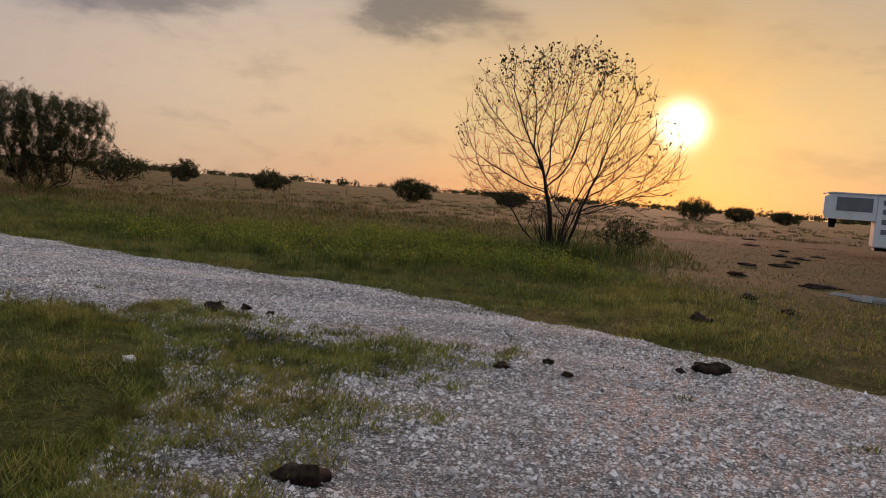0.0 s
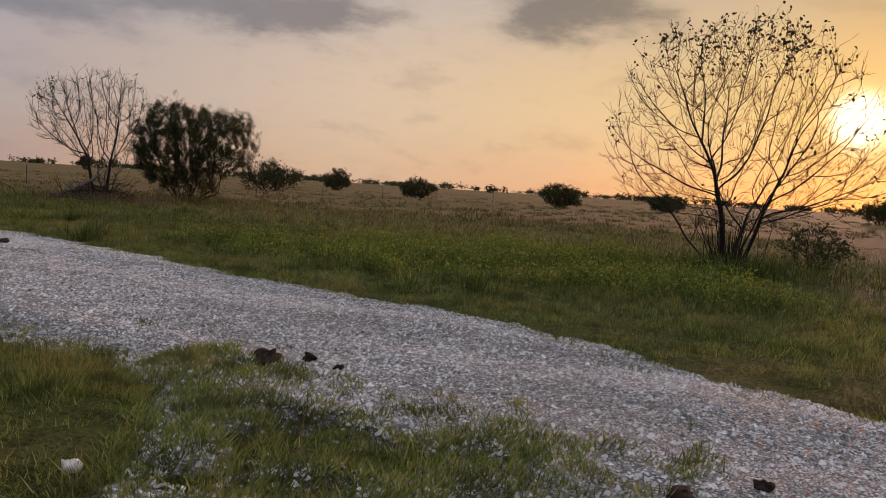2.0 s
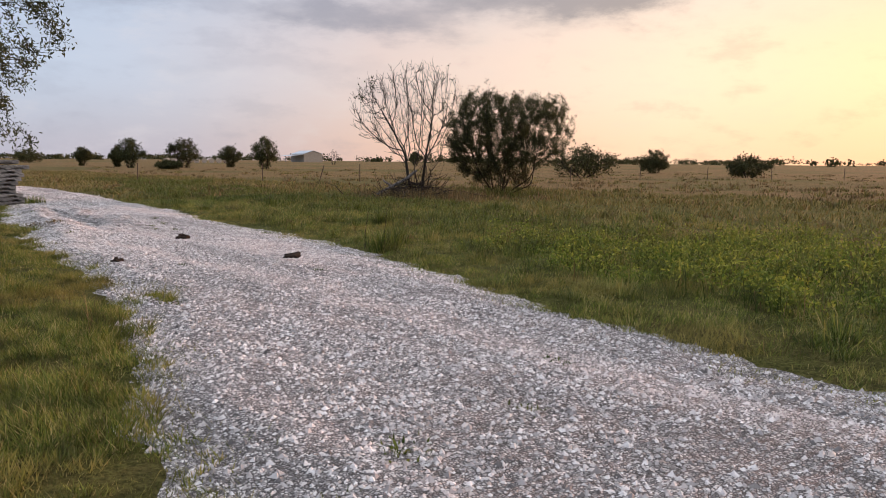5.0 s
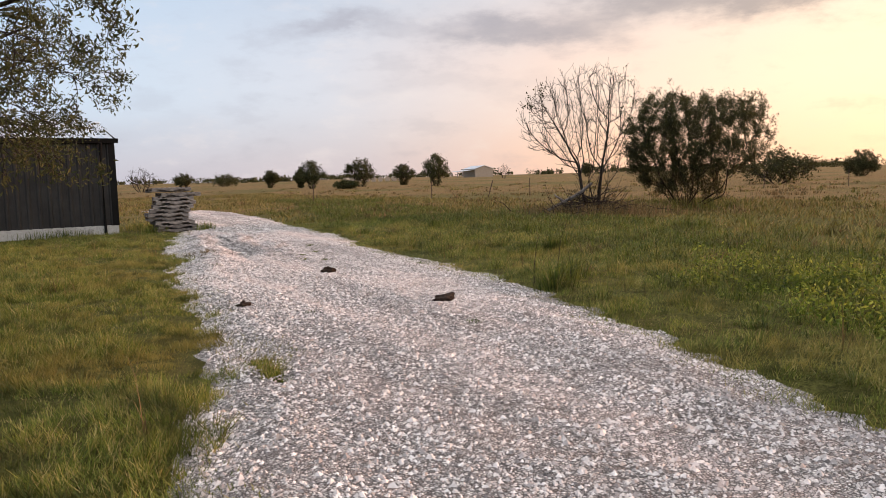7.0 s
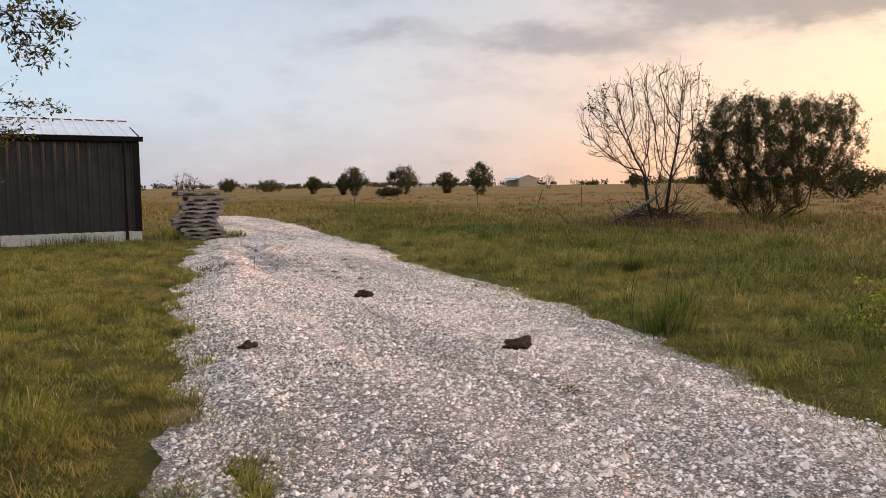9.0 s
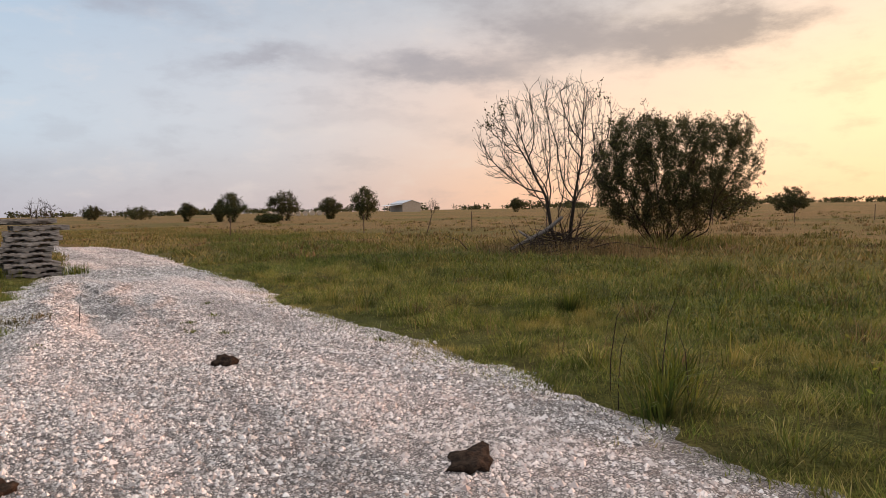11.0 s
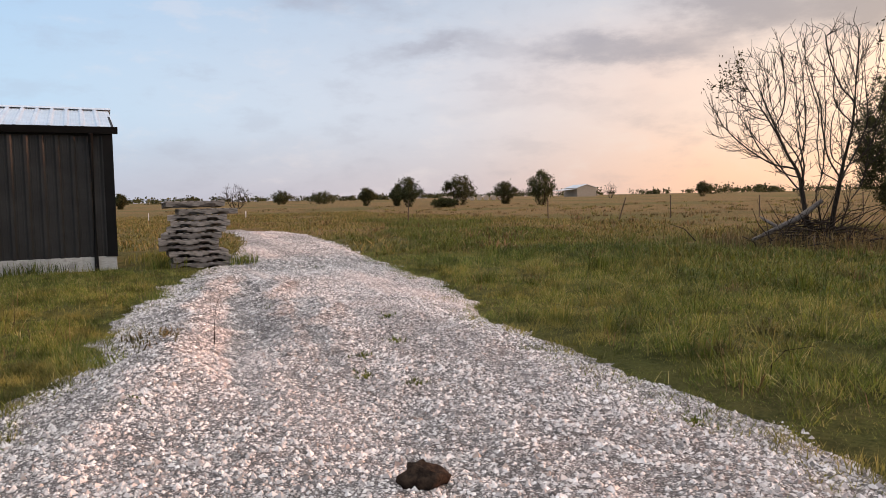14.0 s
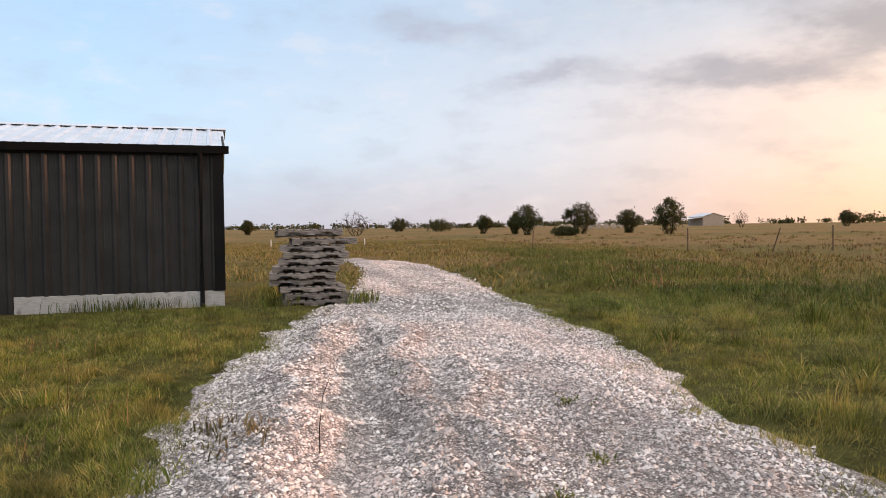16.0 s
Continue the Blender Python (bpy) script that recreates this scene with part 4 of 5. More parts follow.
def make_trailer():
    t = tagged(new("stock_trailer"), "white gooseneck livestock trailer with grey slatted sides", "trailer")
    x, y = bearing(-0.21, 0.62, 16.2, 38)
    t.matrix_world = pose(x, y, land_at(x, y), 0, 0, -15)
    # x runs back from the nose; the body starts 2.1 m behind it
    part("nose_box", Solid().prism([(0.0, 2.0), (0.12, 1.72), (2.1, 1.72), (2.1, 2.88), (0.35, 2.88), (0.0, 2.7)], "y", 0, 2.1).mesh("nose_box", WHITE), t)
    part("nose_panel", Solid().box((0.5, -0.02, 2.1), (1.95, 0.0, 2.72), 0.01).mesh("nose_panel", GREY), t, "grey louvred panel")
    part("neck_beam", Solid().prism([(0.3, 1.3), (0.55, 1.3), (0.6, 1.72), (0.25, 1.72)], "y", 0.9, 1.2).mesh("neck_beam", BLACK), t)
    part("body", Solid().box((2.1, 0, 0.55), (8.2, 2.1, 2.88), 0.04).mesh("body", WHITE), t)
    for k in range(4):
        for z in (1.15, 1.6, 2.05, 2.45):
            part("vent_slat", Solid().box((2.35 + k * 1.45, -0.02, z), (3.6 + k * 1.45, 0.0, z + 0.22), 0.008).mesh("vent_slat", GREY), t, "dark open vent")
    part("roof", Solid().prism([(-0.05, 2.88), (2.15, 2.88), (2.15, 2.93), (0.3, 2.93)], "y", -0.04, 2.14).mesh("roof", WHITE), t)
    part("roof", Solid().box((2.151, -0.04, 2.885), (8.25, 2.14, 2.95), 0.02).mesh("roof", WHITE), t)
    part("chassis", Solid().box((2.2, 0.2, 0.4), (8.1, 1.9, 0.55)).mesh("chassis", BLACK), t)
    wheel = Solid().tube([(0, -0.1, 0), (0, 0.12, 0)], 0.38, 20).mesh("wheel", RUBBER)
    rim = Solid().tube([(0, -0.13, 0), (0, -0.05, 0)], 0.2, 14).mesh("rim", WHITE)
    for x in (5.0, 5.9):
        for y in (0.1, 2.0):
            w = part("wheel", wheel, t)
            w.location = (x, y, 0.38)
            part("rim", rim, w)


make_trailer()


def make_post():
    """A steel T-post."""
    outline = [(-0.03, -0.006), (0.03, -0.006), (0.03, 0.006), (0.006, 0.006), (0.006, 0.045), (-0.006, 0.045), (-0.006, 0.006), (-0.03, 0.006)]
    post = tagged(new("fence_post", Solid().prism(outline, "z", -0.3, 1.35).mesh("fence_post", RUST)), "thin rusty steel fence post in dry grass", "fence post", "pasture fence posts")
    return post


first_post = make_post()
spots = [(-51.3, 33.3, 0), (-47.1, 35.4, 17), (-47.2, 39.1, 0), (-45.8, 44.5, 1), (-44, 51, -2), (-42, 58, 3), (-40, 66, 0), (-37.5, 74, 2), (-56, 26, 3), (-35, 83, -2), (-31, 92, 1)]
for k, (x, y, tilt) in enumerate(spots):
    m = pose(x, y, land_at(x, y), 0, tilt, 35)
    if k == 0:
        first_post.matrix_basis = m
    else:
        copy_thing(first_post, m)


# ---- hay, markers and a bare tree far out ----
def make_bale():
    """A round bale on its side."""
    s = Solid()
    s.tube([(0, -0.62, 0.72), (0, -0.58, 0.72), (0, 0.58, 0.72), (0, 0.62, 0.72)], 0.72, 18)
    return tagged(new("hay_bale", s.mesh("hay_bale", TAN)), "pale round hay bale in a distant row", "hay bale", "row of hay bales")


def far_things():
    bale = make_bale()
    for k in range(9):
        x, y = bearing(-15.26, 10.59, -67.0 + 0.55 * k, 205)
        m = pose(x, y, land_at(x, y), 0, 0, 30 + 7 * k)
        if k:
            copy_thing(bale, m)
        else:
            bale.matrix_basis = m
    for az, d in ((-89.4, 62), (-82.3, 66)):
        x, y = bearing(-15.26, 10.59, az, d)
        post = new("marker_post", Solid().box((-0.035, -0.035, -0.3), (0.035, 0.035, 0.7), 0.008).mesh("marker_post", WHITE))
        post.location = (x, y, land_at(x, y))
        tagged(post, "short white marker post in meadow grass", "post", "white marker posts")
    x, y = bearing(-15.26, 10.59, -54.1, 190)
    bush("bare_tree", "small leafless tree near the barn", x, y, 4.5, 4.5, 15, bare=True, category="tree")
    rock = heap("pale_rock", "pale lump of limestone in grass", -3.38, 5.36, 0.14, 0.06, 91, surface(-3.38, 5.36), category="rock")
    rock.data.materials[0] = PALE


# ---- fallen wood and the shrub by the bare tree ----
def make_log():
    pts = [(-26.9, 24.7, 0.15), (-26.5, 25.1, 0.45), (-26.2, 25.6, 0.75), (-26.0, 26.1, 1.15)]
    V, q = tubes([(np.array(pts), np.array([0.045, 0.06, 0.07, 0.055]), 9), (np.array([(-26.45, 25.15, 0.48), (-26.8, 25.0, 0.7), (-27.1, 25.2, 0.75)]), np.array([0.05, 0.035, 0.015]), 6)])
    tagged(new("fallen_log", mesh_from("fallen_log", V, [q], LOG, True)), "bleached broken log leaning on the dead tree", "log")
    rng = np.random.default_rng(3)
    out = []
    for k in range(260):
        a, r = rng.uniform(0, 6.3), abs(rng.normal(0, 0.9))
        p = np.array([-25.9 + r * math.cos(a), 25.9 + 1.3 * r * math.sin(a), rng.uniform(0.0, 0.7) * math.exp(-r * 0.5)])
        d = rng.normal(0, 1, 3) * [1, 1, 0.45]
        d *= rng.uniform(0.4, 1.3) / np.linalg.norm(d)
        m = p + d * 0.5 + rng.normal(0, 0.06, 3)
        out.append((np.array([p, m, p + d]), np.array([0.016, 0.012, 0.005]), 4))
    V, q = tubes(out)
    tagged(new("brushwood", mesh_from("brushwood", V, [q], DEAD, True)), "tangled heap of dead brushwood round the dead tree", "brushwood", kind="stuff")


make_log()
bush("small_shrub", "sparse knee-high green shrub on grazed ground", 0.75, 21.6, 1.6, 1.3, 61, FEATHER, 900, 0.09, category="shrub")


# ---- dung, clods, puddle ----
def heap(name, label, x, y, wide, high, seed, z, group="", category="dung"):
    rng = np.random.default_rng(seed)
    bm = bmesh.new()
    bmesh.ops.create_icosphere(bm, subdivisions=3, radius=1.0)
    lumps = rng.normal(0, 1, (14, 3))
    lumps[:, 2] = np.abs(lumps[:, 2]) * 0.6
    lumps /= np.linalg.norm(lumps, axis=1)[:, None]
    for v in bm.verts:
        p = np.array(v.co)
        r = 0.62 + 0.42 * max(math.exp(-float(((p - c) ** 2).sum()) / 0.11) for c in lumps) + 0.2 * noise.noise(v.co * 2.6 + Vector((seed, 0, 0))) + 0.22 * noise.noise(v.co * 6 + Vector((seed, 3, 0)))
        v.co = (p[0] * r * wide / 2, p[1] * r * wide * 0.36, max(p[2], -0.15) * r * high)
    me = bpy.data.meshes.new(name)
    bm.to_mesh(me)
    bm.free()
    me.polygons.foreach_set("use_smooth", np.ones(len(me.polygons), bool))
    me.materials.append(DUNG)
    ob = new(name, me)
    ob.matrix_basis = pose(x, y, z, 0, 0, float(rng.uniform(0, 360)))
    return tagged(ob, label, category, group)


def surface(x, y):
    X, Y = np.array([x]), np.array([y])
    return float(road_height(X, Y)[0]) if inside_road(X, Y)[0] > 0 else float(pasture_height(X, Y)[0])


for k, (x, y, w, h) in enumerate(((-3.86, 7.5, 0.36, 0.09), (-3.62, 7.72, 0.2, 0.06), (-0.78, 6.5, 0.22, 0.05), (-0.25, 6.45, 0.13, 0.05), (-0.42, 6.85, 0.15, 0.05), (0.97, 7.3, 0.38, 0.1), (0.7, 7.16, 0.12, 0.05), (-1.4, 3.75, 0.34, 0.08),
                                  (-12.3, 11.6, 0.42, 0.08), (-15.86, 11.47, 0.27, 0.13), (-13.5, 9.46, 0.26, 0.06), (-3.3, 7.62, 0.1, 0.05))):
    heap("dung_pat", "dark brown lumpy dried dung on pale gravel", x, y, w, h, k + 3, surface(x, y), "dung pats on the track")
for k, (x, y, w) in enumerate(((1.36, 10.6, 0.4), (2.9, 12.4, 0.4), (4.4, 23, 0.7), (7, 30, 0.8), (7.3, 28.4, 1.0), (9.2, 33, 0.9), (8, 45, 0.9), (7.9, 39.4, 1.0), (2.64, 14, 0.45), (4.7, 17.2, 0.9), (5.6, 24, 0.8), (6.4, 26, 0.6), (3.4, 19, 0.5), (10, 50, 1.0), (8.6, 36, 0.7))):
    heap("mud_clod", "dark trampled mud clod on grazed ground", x, y, w, 0.1, k + 40, surface(x, y), "mud clods in the grazed corner", "mud clod")


def make_puddle():
    n = 40
    a = np.arange(n) * 2 * np.pi / n
    r = 1 + 0.25 * np.sin(3 * a + 1) + 0.12 * np.sin(7 * a)
    x0, y0 = 5.45, 15.6
    z = surface(x0, y0) + 0.018
    V = np.concatenate([[[x0, y0, z]], np.stack([x0 + 1.0 * r * np.cos(a), y0 + 0.75 * r * np.sin(a), np.full(n, z)], 1), np.stack([x0 + 1.05 * r * np.cos(a), y0 + 0.8 * r * np.sin(a), np.full(n, z - 0.15)], 1)])
    i = np.arange(n)
    j = (i + 1) % n
    ob = new("puddle", mesh_from("puddle", V, [np.stack([0 * i, 1 + i, 1 + j], 1), np.stack([1 + i, 1 + n + i, 1 + n + j, 1 + j], 1)], WATER))
    tagged(ob, "shallow muddy puddle mirroring the evening sky", "puddle", kind="structure")


make_puddle()
far_things()


# ---- grass, weeds, loose stones ----
def blades(rng, x, y, z, height, width, lean=0.5, flop=0.45, turn=None):
    """One tapered, bent blade for each place."""
    n = len(x)
    a = rng.uniform(0, 2 * np.pi, n) if turn is None else turn + rng.normal(0, 0.5, n)
    d = np.stack([np.cos(a), np.sin(a), np.zeros(n)], 1)
    s = np.stack([-np.sin(a + rng.normal(0, 0.6, n)), np.cos(a), np.zeros(n)], 1)
    h = (height * rng.uniform(0.5, 1.35, n))[:, None]
    w = (width * rng.uniform(0.6, 1.3, n))[:, None]
    b = rng.uniform(0.1, 1, n)[:, None] * lean
    p = np.stack([x, y, z - 0.02], 1)
    up = np.array([[0, 0, 1.0]])
    mid = p + up * h * 0.55 + d * h * b * 0.35
    tip = p + up * h * (1 - flop * b) + d * h * b
    V = np.stack([p - s * w / 2, p + s * w / 2, mid + s * w * 0.4, mid - s * w * 0.4, tip], 1).reshape(-1, 3)
    i = np.arange(n)[:, None] * 5
    return V, i + np.array([[0, 1, 2, 3]]), i + np.array([[3, 2, 4]])


def turf(name, label, mat, rng, x, y, height, width, lie=1.0):
    """Fine matted turf: single slim blades that lie over together, clump by clump."""
    n = len(x)
    d = inside_road(x, y)
    z = pasture_height(x, y, d)
    z = np.where(d > 0, np.maximum(z, road_height(x, y, d)), z)
    a = 2.6 * wave(x, y, 1.1, 2.0) + 1.8 * wave(x, y, 4.3, 6.0) + rng.normal(0, 1.5, n)
    h = height * rng.uniform(0.5, 1.4, n)
    w = width * rng.uniform(0.6, 1.4, n) / 2
    lean = lie * rng.uniform(0.2, 1.25, n) * h
    b = a + 1.57 + rng.normal(0, 0.5, n)
    P = np.stack([x, y, z - 0.015], 1)
    s = np.stack([np.cos(b) * w, np.sin(b) * w, np.zeros(n)], 1)
    tip = P + np.stack([np.cos(a) * lean, np.sin(a) * lean, h], 1)
    V = np.stack([P - s, P + s, tip], 1).reshape(-1, 3)
    tagged(new(name, mesh_from(name, V, [np.arange(3 * n).reshape(-1, 3)], mat)), label, "grass", kind="stuff")


def mounds(x, y):
    """How high the turf stands, clump by clump."""
    return 0.052 + 0.05 * np.clip(wave(x, y, 1.5, 6) + 0.9 * wave(x, y, 4.0, 3) + 0.6 * wave(x, y, 9.0, 8), -0.7, 1.7)


def sow(name, label, mat, rng, x, y, height, width, lean=0.6, category="grass", turn=None):
    d = inside_road(x, y)
    z = pasture_height(x, y, d)
    z = np.where(d > 0, np.maximum(z, road_height(x, y, d)), z)
    V, q, t = blades(rng, x, y, z, height, width, lean, turn=turn)
    tagged(new(name, mesh_from(name, V, [q, t], mat)), label, category, kind="stuff")


def scatter(rng, count, x0, x1, y0, y1):
    return rng.uniform(x0, x1, count), rng.uniform(y0, y1, count)


def tufted(rng, tufts, per, radius, x0, x1, y0, y1):
    cx, cy = scatter(rng, tufts, x0, x1, y0, y1)
    r = radius * rng.uniform(0.5, 1.5, tufts)
    x = np.repeat(cx, per) + rng.normal(0, 1, tufts * per) * np.repeat(r, per)
    y = np.repeat(cy, per) + rng.normal(0, 1, tufts * per) * np.repeat(r, per)
    return x, y


def tussocks(rng, cx, cy, per, radius):
    """Blades that spring outwards from each centre; also gives the way each one leans and its clump's vigour."""
    n = len(cx)
    big = rng.uniform(0.5, 1.4, n)
    a = rng.uniform(0, 2 * np.pi, n * per)
    r = np.abs(rng.normal(0, 1, n * per)) * radius * np.repeat(big, per)
    return np.repeat(cx, per) + r * np.cos(a), np.repeat(cy, per) + r * np.sin(a), a, np.repeat(big, per)


def sow_all():
    rng = np.random.default_rng(9)
    # short turf beside the track, north and south
    x, y = scatter(rng, 1100000, -32, 6, 6, 21)
    d = inside_road(x, y)
    k = (d < 0.05) & (d > -7.5) & (rng.uniform(0, 1, len(x)) < np.clip(1.1 + d / 7, 0.15, 1)) & ~((x < -28.4) & (y < 12.2)) & (rng.uniform(0, 1, len(x)) < np.clip(1.2 - (x + 1) / 4, 0.25, 1)) & (rng.uniform(0, 1, len(x)) < np.clip((x + 38) / 22, 0.4, 1))
    x, y, d = x[k], y[k], d[k]
    turf("short_grass", "short matted green and straw pasture grass", GRASS, rng, x, y, mounds(x, y) + 0.012 * np.clip(-d, 0, 4), 0.008 + 0.0015 * np.clip(-d, 0, 5))
    x, y = scatter(rng, 560000, -29, -1.5, 1.0, 10.2)
    d = inside_road(x, y)
    k = (d < 0.05) & (x > -28.8) & (d > -5.5)
    x, y = x[k], y[k]
    turf("short_grass", "matted green and yellow grass beside the track", GRASS, rng, x, y, 1.15 * mounds(x, y) * np.clip((x + 29.6) / 1.5, 0.4, 1), 0.0085)
    x, y = scatter(rng, 16000, -29, -1.5, 2.6, 10.2)
    k = (inside_road(x, y) < -0.05) & (x > -28.8) & (wave(x, y, 2.6, 11) > 0.1)
    sow("long_grass", "longer arching blades above matted turf", GRASS, rng, x[k], y[k], 0.13 + 0 * x[k], 0.005, 1.7)
    x, y = scatter(rng, 22000, -30, 2, 9, 21)
    d = inside_road(x, y)
    k = (d < -0.05) & (d > -6) & (wave(x, y, 2.6, 11) > 0.1)
    sow("long_grass", "longer arching blades above matted turf", GRASS, rng, x[k], y[k], 0.14 + 0 * x[k], 0.006, 1.7)
    x, y = scatter(rng, 34000, -34, 3, 19, 40)
    k = inside_road(x, y) < -4
    x, y = x[k], y[k]
    turf("field_grass", "olive and brown meadow grass round the trees", FIELD, rng, x, y, 0.15 + 0.09 * wave(x, y, 0.5, 2) + 0.06 * wave(x, y, 1.9, 5), 0.04)
    # coarse tufts
    for count, mat, label, box, tall in ((330, GRASS, "coarse golden-green grass tussocks", (-26, -1, 11, 24), 0.3), (170, LUSH, "low dark green grass tussocks", (-24, -2, 11, 19), 0.26), (200, LUSH, "dark green grass tussocks", (-40, -4, 13, 25), 0.36), (150, GRASS, "yellowing grass tussocks", (-28, -3, 3, 10), 0.24), (60, STRAW, "dry brown grass tussocks", (-40, -6, 13, 26), 0.34)):
        cx, cy = scatter(rng, count, *box)
        k = (inside_road(cx, cy) < -0.5) & ~((cx < -28.0) & (cy < 12.4))
        x, y, a, big = tussocks(rng, cx[k], cy[k], 90, 0.13)
        sow("grass_tussocks", label, mat, rng, x, y, 0.8 * tall * big, 0.007, 1.7, turn=a)
    x, y = tufted(rng, 200, 9, 0.07, -28, 0, 2, 15)
    k = (inside_road(x, y) < -0.3)
    sow("seed_stalks", "pale dry grass stalks standing above the turf", STRAW, rng, x[k], y[k], 0.36 + 0 * x[k], 0.006, 0.9)
    # mown-looking field round the bend
    x, y = scatter(rng, 60000, -95, -30, 6, 34)
    k = (inside_road(x, y) < 0) & ~((x < -29) & (y < 11.5) & (x > -36.5))
    x, y = x[k], y[k]
    turf("field_grass", "yellow-green meadow grass beyond the bend", FIELD, rng, x, y, 0.15 + 0.09 * wave(x, y, 0.5, 2) + 0.06 * wave(x, y, 1.9, 5), 0.045)
    # belt of lush tall grass before the trees and along the far side of the bend
    x, y = scatter(rng, 210000, -60, -9, 15, 30)
    mid = 20.5 + 1.2 * np.sin(x * 0.21) - 0.16 * (x + 25)
    k = (np.abs(y - mid) < 2.6 + 1.4 * wave(x, y, 0.4, 3)) & (inside_road(x, y) < -1.2) & (rng.uniform(0, 1, len(x)) < 0.7 + 0.5 * wave(x, y, 0.8, 8))
    sow("tall_grass", "belt of tall lush green grass", LUSH, rng, x[k], y[k], 0.27 + 0.16 * wave(x[k], y[k], 0.9, 4), 0.017, 1.5)
    # dry grass farther out
    for count, mat, label in ((1150, STRAW, "straw-coloured clumps of dry pasture grass"), (800, FIELD, "olive clumps of pasture grass")):
        r = 26 + 95 * rng.uniform(0, 1, count) ** 1.3
        a = np.radians(rng.uniform(-112, 28, count))
        cx, cy = -8 + r * np.sin(a), 6 + r * np.cos(a)
        k = (inside_road(cx, cy) < -3) & ~((cx > -1) & (cy < 52)) & ~((cx < -28) & (cy < 12))
        x, y, turn, big = tussocks(rng, cx[k], cy[k], 34, 0.42)
        sow("dry_grass", label, mat, rng, x, y, 0.26 * big, 0.045, 1.3, turn=turn)
    # thin grass in the grazed corner
    x, y = scatter(rng, 18000, -2, 14, 6, 42)
    k = (inside_road(x, y) < -0.05) & (np.hypot((x - 5.45) / 1.4, (y - 15.6) / 1.3) > 1)
    sow("grazed_grass", "thin closely grazed brownish grass", STRAW, rng, x[k], y[k], 0.07 + 0 * x[k], 0.02, 0.9)
    # light green leafy weeds
    x, y = tufted(rng, 330, 60, 0.22, -11.5, 0.0, 12.5, 21)
    k = (inside_road(x, y) < -1.5) & (wave(x, y, 0.5, 12) + 0.6 - np.abs(y - 16.0 - 0.1 * (x + 7)) / 5 > 0)
    px, py = x[k], y[k]
    pz = pasture_height(px, py)
    up = rng.uniform(0.05, 0.3, len(px)) * (1 + 0.8 * wave(px, py, 1.3, 3) + 0.4 * wave(px, py, 3.7, 7))
    V, q = leaves(rng, np.stack([px, py, pz + up], 1), 42000, 0.055, 0.06, 0.4, -0.5)
    tagged(new("leafy_weeds", mesh_from("leafy_weeds", V, [q], WEED)), "waist-high bed of bright green leafy weeds", "weeds", kind="stuff")
    sow("weed_stalks", "thin green stalks among leafy weeds", LUSH, rng, px[::2], py[::2], 0.3 + 0.16 * wave(px[::2], py[::2], 1.3, 3), 0.012, 0.8, "weeds")
    # rank growth at the feet of the trees
    for cx, cy, rad, n, mat, nm in ((-1.1, 19.6, 1.2, 2600, LUSH, "rank_grass"), (-25.9, 26.2, 1.5, 3600, STRAW, "rank_grass"), (-26, 31, 1.3, 1500, LUSH, "rank_grass"), (-29.0, 10.7, 0.25, 260, GRASS, "rank_grass"), (-29.1, 8.2, 0.3, 300, LUSH, "rank_grass"), (-28.9, 12.35, 0.22, 160, GRASS, "rank_grass"), (-31.6, 10.9, 0.4, 700, GRASS, "rank_grass"), (-20.15, 10.45, 0.16, 70, STRAW, "rank_grass"), (-20.7, 10.25, 0.12, 50, STRAW, "rank_grass"), (-19.6, 9.9, 0.14, 60, GRASS, "rank_grass")):
        x, y = cx + rng.normal(0, rad, n), cy + rng.normal(0, rad * 0.8, n)
        if cx == -29.1:
            x, y = -29.2 + np.abs(rng.normal(0, 0.12, n)), cy + rng.normal(0, 0.5, n)
        sow(nm, "rank uncut grass round a foot", mat, rng, x, y, (0.55 if rad > 0.45 else (0.3 if rad > 0.2 else 0.12)) + 0 * x, 0.013, 0.8 if rad > 0.2 else 1.7)
    # turf creeping over both edges of the track
    x, y = scatter(rng, 330000, -30, 2, 5, 15.5)
    d = inside_road(x, y)
    creep = 0.75 + 0.35 * wave(x, y, 1.3, 5.0) + 0.55 * wave(x, y, 3.4, 2.0) - d / 0.55
    k = (d > -0.05) & (creep > rng.uniform(0, 1, len(x)))
    turf("edge_turf", "thin grass creeping over the gravel's edge", GRASS, rng, x[k], y[k], 0.045 + 0 * x[k], 0.009, 1.3)
    # sparse blades and weeds on the gravel itself
    x, y = tufted(rng, 36, 26, 0.06, -30, 2, 4, 16)
    k = inside_road(x, y) > 0.1
    sow("gravel_weeds", "small green weed tufts in gravel", LUSH, rng, x[k], y[k], 0.06 + 0 * x[k], 0.012, 1.2, "weeds")
    for spots, tall, rad, per, label in ((((-20.48, 12.85), (-18.63, 12.0), (-18.0, 11.84), (-19.17, 12.49), (-5.5, 7.95), (-4.58, 7.35), (-17.64, 12.1), (-16.1, 13.3), (-24.2, 14.5)), 0.06, 0.07, 60, "small green weed rosette in gravel"),
                                         (((-12.34, 13.3), (-16.31, 16.45), (-3.94, 12.3), (-24.0, 18.07), (-19.95, 18.55), (-16.53, 16.97), (-17.79, 22.0), (-12.7, 13.9)), 0.42, 0.15, 170, "tall dark grass tussock on the verge")):
        for cx, cy in spots:
            x, y, a, big = tussocks(rng, np.array([cx]), np.array([cy]), per, rad)
            sow("weed_tuft", label, LUSH, rng, x, y, tall + 0 * x, 0.012, 1.0, "weeds", turn=a)
    x, y = scatter(rng, 150000, -4.6, -0.6, 3.0, 8.0)
    d = inside_road(x, y)
    crept = 1 - np.hypot((x + 2.35 - 0.35 * (y - 6.2)) / 1.7, (y - 6.2) / 1.0) + 0.08
    fringe = 1 - d / (1.35 + 0.5 * wave(x, y, 1.2, 5))
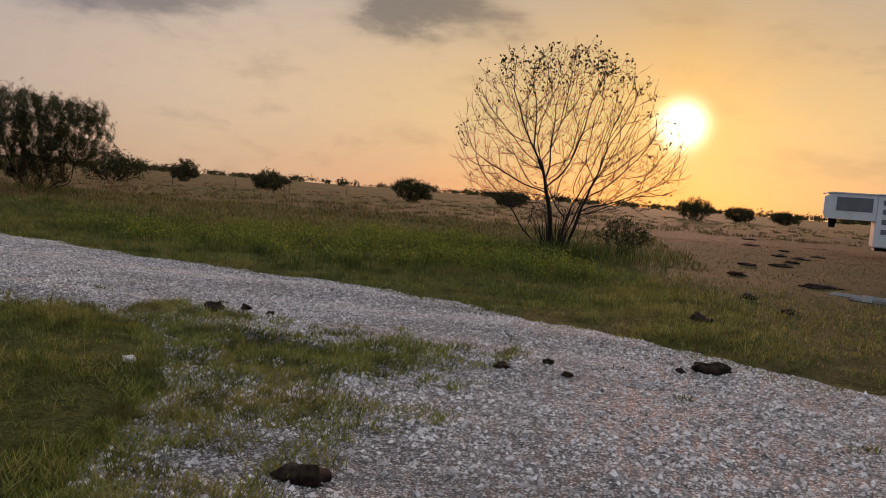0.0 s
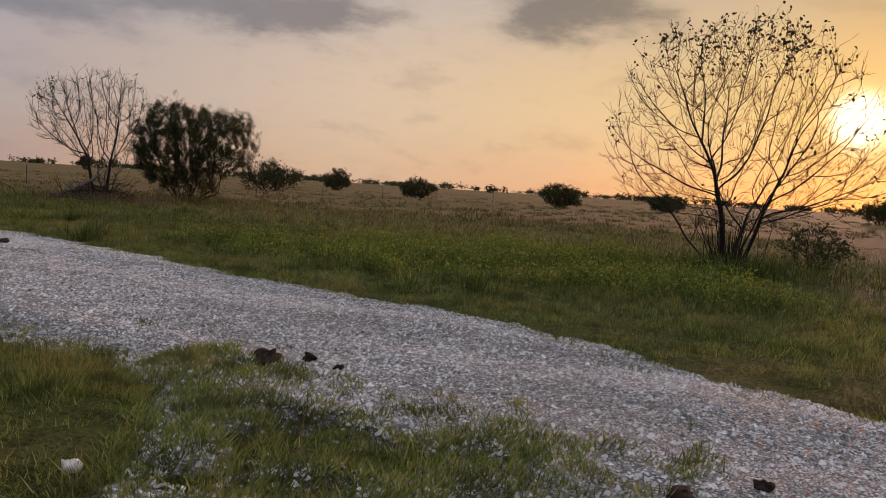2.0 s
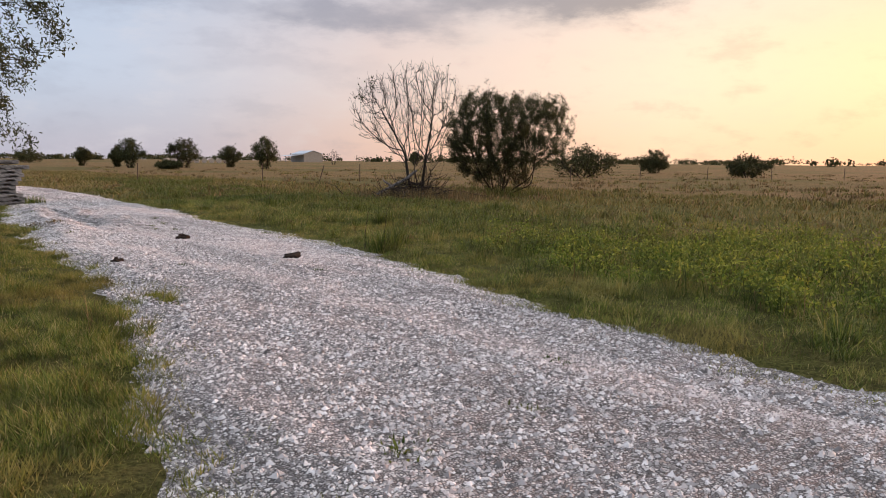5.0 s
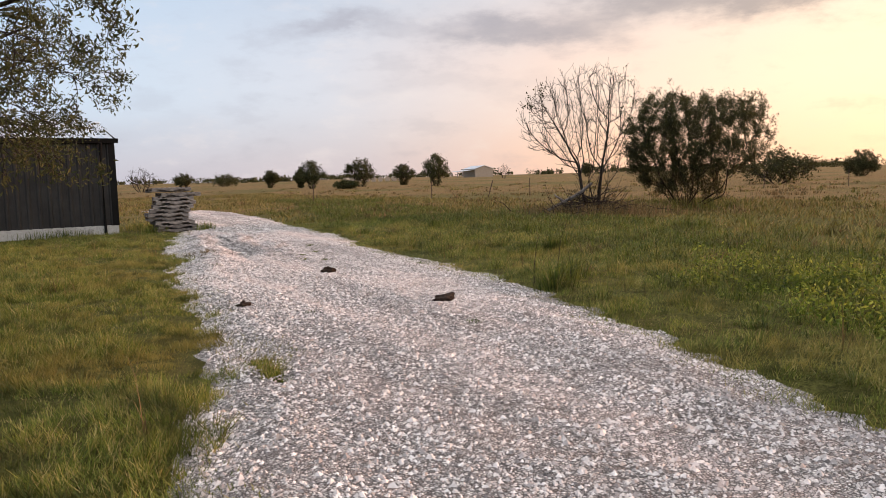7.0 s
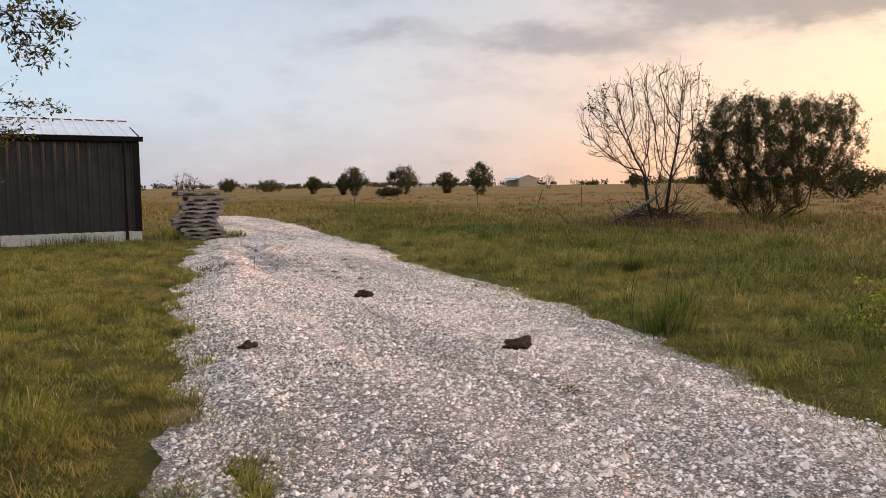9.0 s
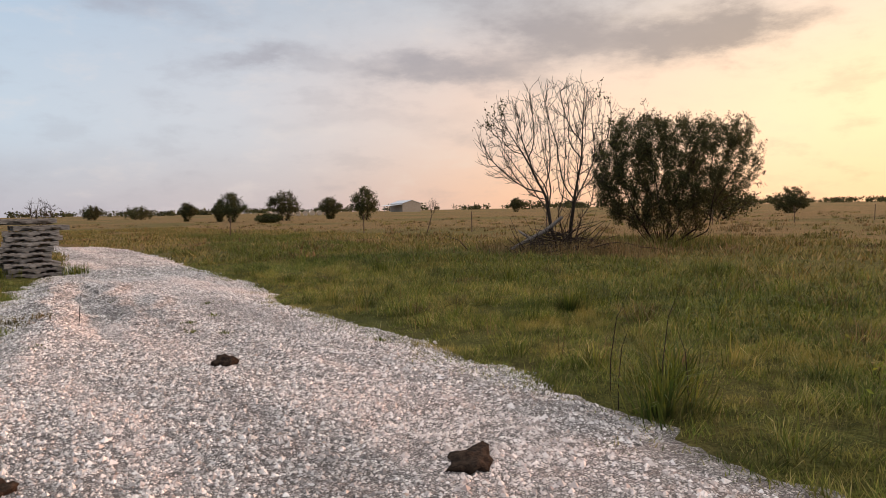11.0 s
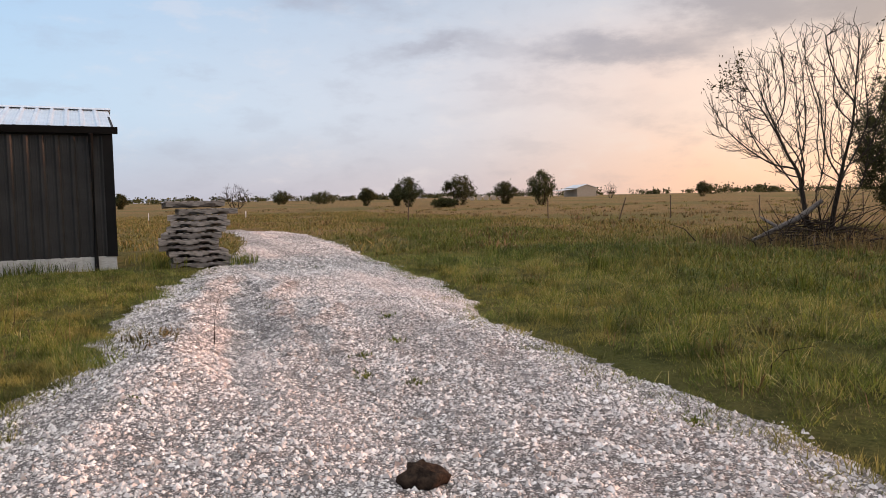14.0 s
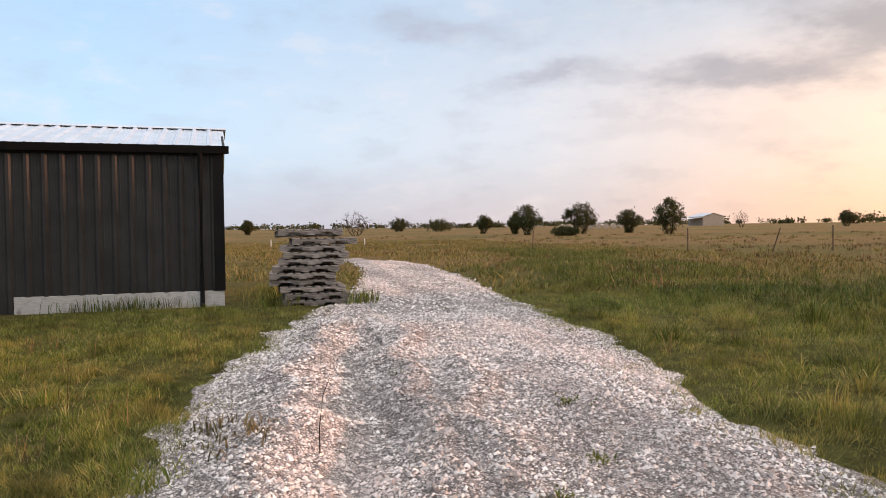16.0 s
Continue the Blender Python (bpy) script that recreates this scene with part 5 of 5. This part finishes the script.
    grown = np.maximum(crept, fringe * 0.75) + 0.45 * wave(x, y, 3.1, 4.0) + 0.3 * wave(x, y, 9.0, 2.0)
    k = (grown > rng.uniform(0.1, 0.9, len(x))) & (d > -0.3)
    turf("thin_turf", "thin short turf creeping over gravel", GRASS, rng, x[k], y[k], 0.06 + 0 * x[k], 0.011, 1.3)


sow_all()


def chips(name, label, rng, count, box, size):
    """Chips of crushed limestone, each a crooked wedge."""
    x, y = scatter(rng, count * 3, *box)
    d = inside_road(x, y)
    edge = np.clip(1.0 - d / 0.6, 0, 1)
    bare = 0.62 + 0.3 * wave(x, y, 1.7, 6.0) + 0.2 * wave(x, y, 5.0, 9.0)
    k = (d > -0.12) & (rng.uniform(0, 1, len(x)) < np.clip(np.maximum(bare, edge), 0.2, 1) * np.clip(1 + d * 7, 0, 1))
    x, y, d = x[k][:count], y[k][:count], d[k][:count]
    n = len(x)
    z = np.maximum(road_height(x, y, d), pasture_height(x, y, d))
    base = np.array([[1, 0.72, 0], [-1, 0.72, 0], [-1, -0.72, 0], [1, -0.72, 0], [0.1, 0.05, 0.55]], float)
    half = size * np.exp(np.clip(rng.normal(0.0, 0.42, n), -0.8, 0.95))
    a = rng.uniform(0, 6.283, n)
    v = base[None] * rng.uniform(0.7, 1.3, (n, 5, 1)) + np.clip(rng.normal(0, 0.2, (n, 5, 3)), -0.38, 0.38)
    v[:, :4, 2] = -0.45
    v[..., 2] += (v[..., 0] * rng.normal(0, 0.28, (n, 1)) + v[..., 1] * rng.normal(0, 0.28, (n, 1))) * (v[..., 2] > 0)
    c, s = np.cos(a)[:, None], np.sin(a)[:, None]
    v = np.stack([v[..., 0] * c - v[..., 1] * s, v[..., 0] * s + v[..., 1] * c, v[..., 2]], -1) * half[:, None, None]
    V = (v + np.stack([x, y, z + half * 0.32], 1)[:, None]).reshape(-1, 3)
    step = np.arange(n)[:, None, None] * 5
    T = (step + np.array([[0, 1, 4], [1, 2, 4], [2, 3, 4], [3, 0, 4]])[None]).reshape(-1, 3)
    tagged(new(name, mesh_from(name, V, [T], STONE)), label, "gravel", kind="stuff")


def loose_stones():
    rng = np.random.default_rng(4)
    chips("loose_gravel", "loose pale limestone chips on the track", rng, 112000, (-12, 5, 2, 12.5), 0.0088)
    chips("loose_gravel", "loose pale limestone chips on the track", rng, 112000, (-27, -12, 8, 15), 0.0088)
    chips("loose_gravel", "coarse pale limestone chips on the bend of the track", rng, 20000, (-47, -27, 10, 17.2), 0.015)


loose_stones()


# ---- dead stalks standing on the track's edge ----
def stalk(x, y, high, seed, side=0.25):
    rng = np.random.default_rng(seed)
    z = surface(x, y)
    pts = np.array([(x, y, z - 0.05), (x + 0.03 * side, y, z + high * 0.35), (x + 0.2 * side, y + 0.02, z + high * 0.75), (x + 0.6 * side, y + 0.05, z + high)])
    out = [(pts, np.array([0.0045, 0.004, 0.003, 0.0015]), 5)]
    V, q = tubes(out)
    tagged(new("dead_stalk", mesh_from("dead_stalk", V, [q], DEAD, True)), "thin dark dead weed stalk standing in gravel", "weed stalk", "dead stalks by the track")


for k, (x, y, h, s) in enumerate(((-19.72, 10.9, 0.5, 0.3), (-12.9, 13.4, 0.8, 0.25), (-12.5, 13.5, 0.85, 0.2), (-16.71, 14.54, 0.3, 0.6), (-12.65, 13.2, 0.6, 0.1), (-12.35, 13.6, 0.5, -0.2))):
    stalk(x, y, h, k + 70, s)
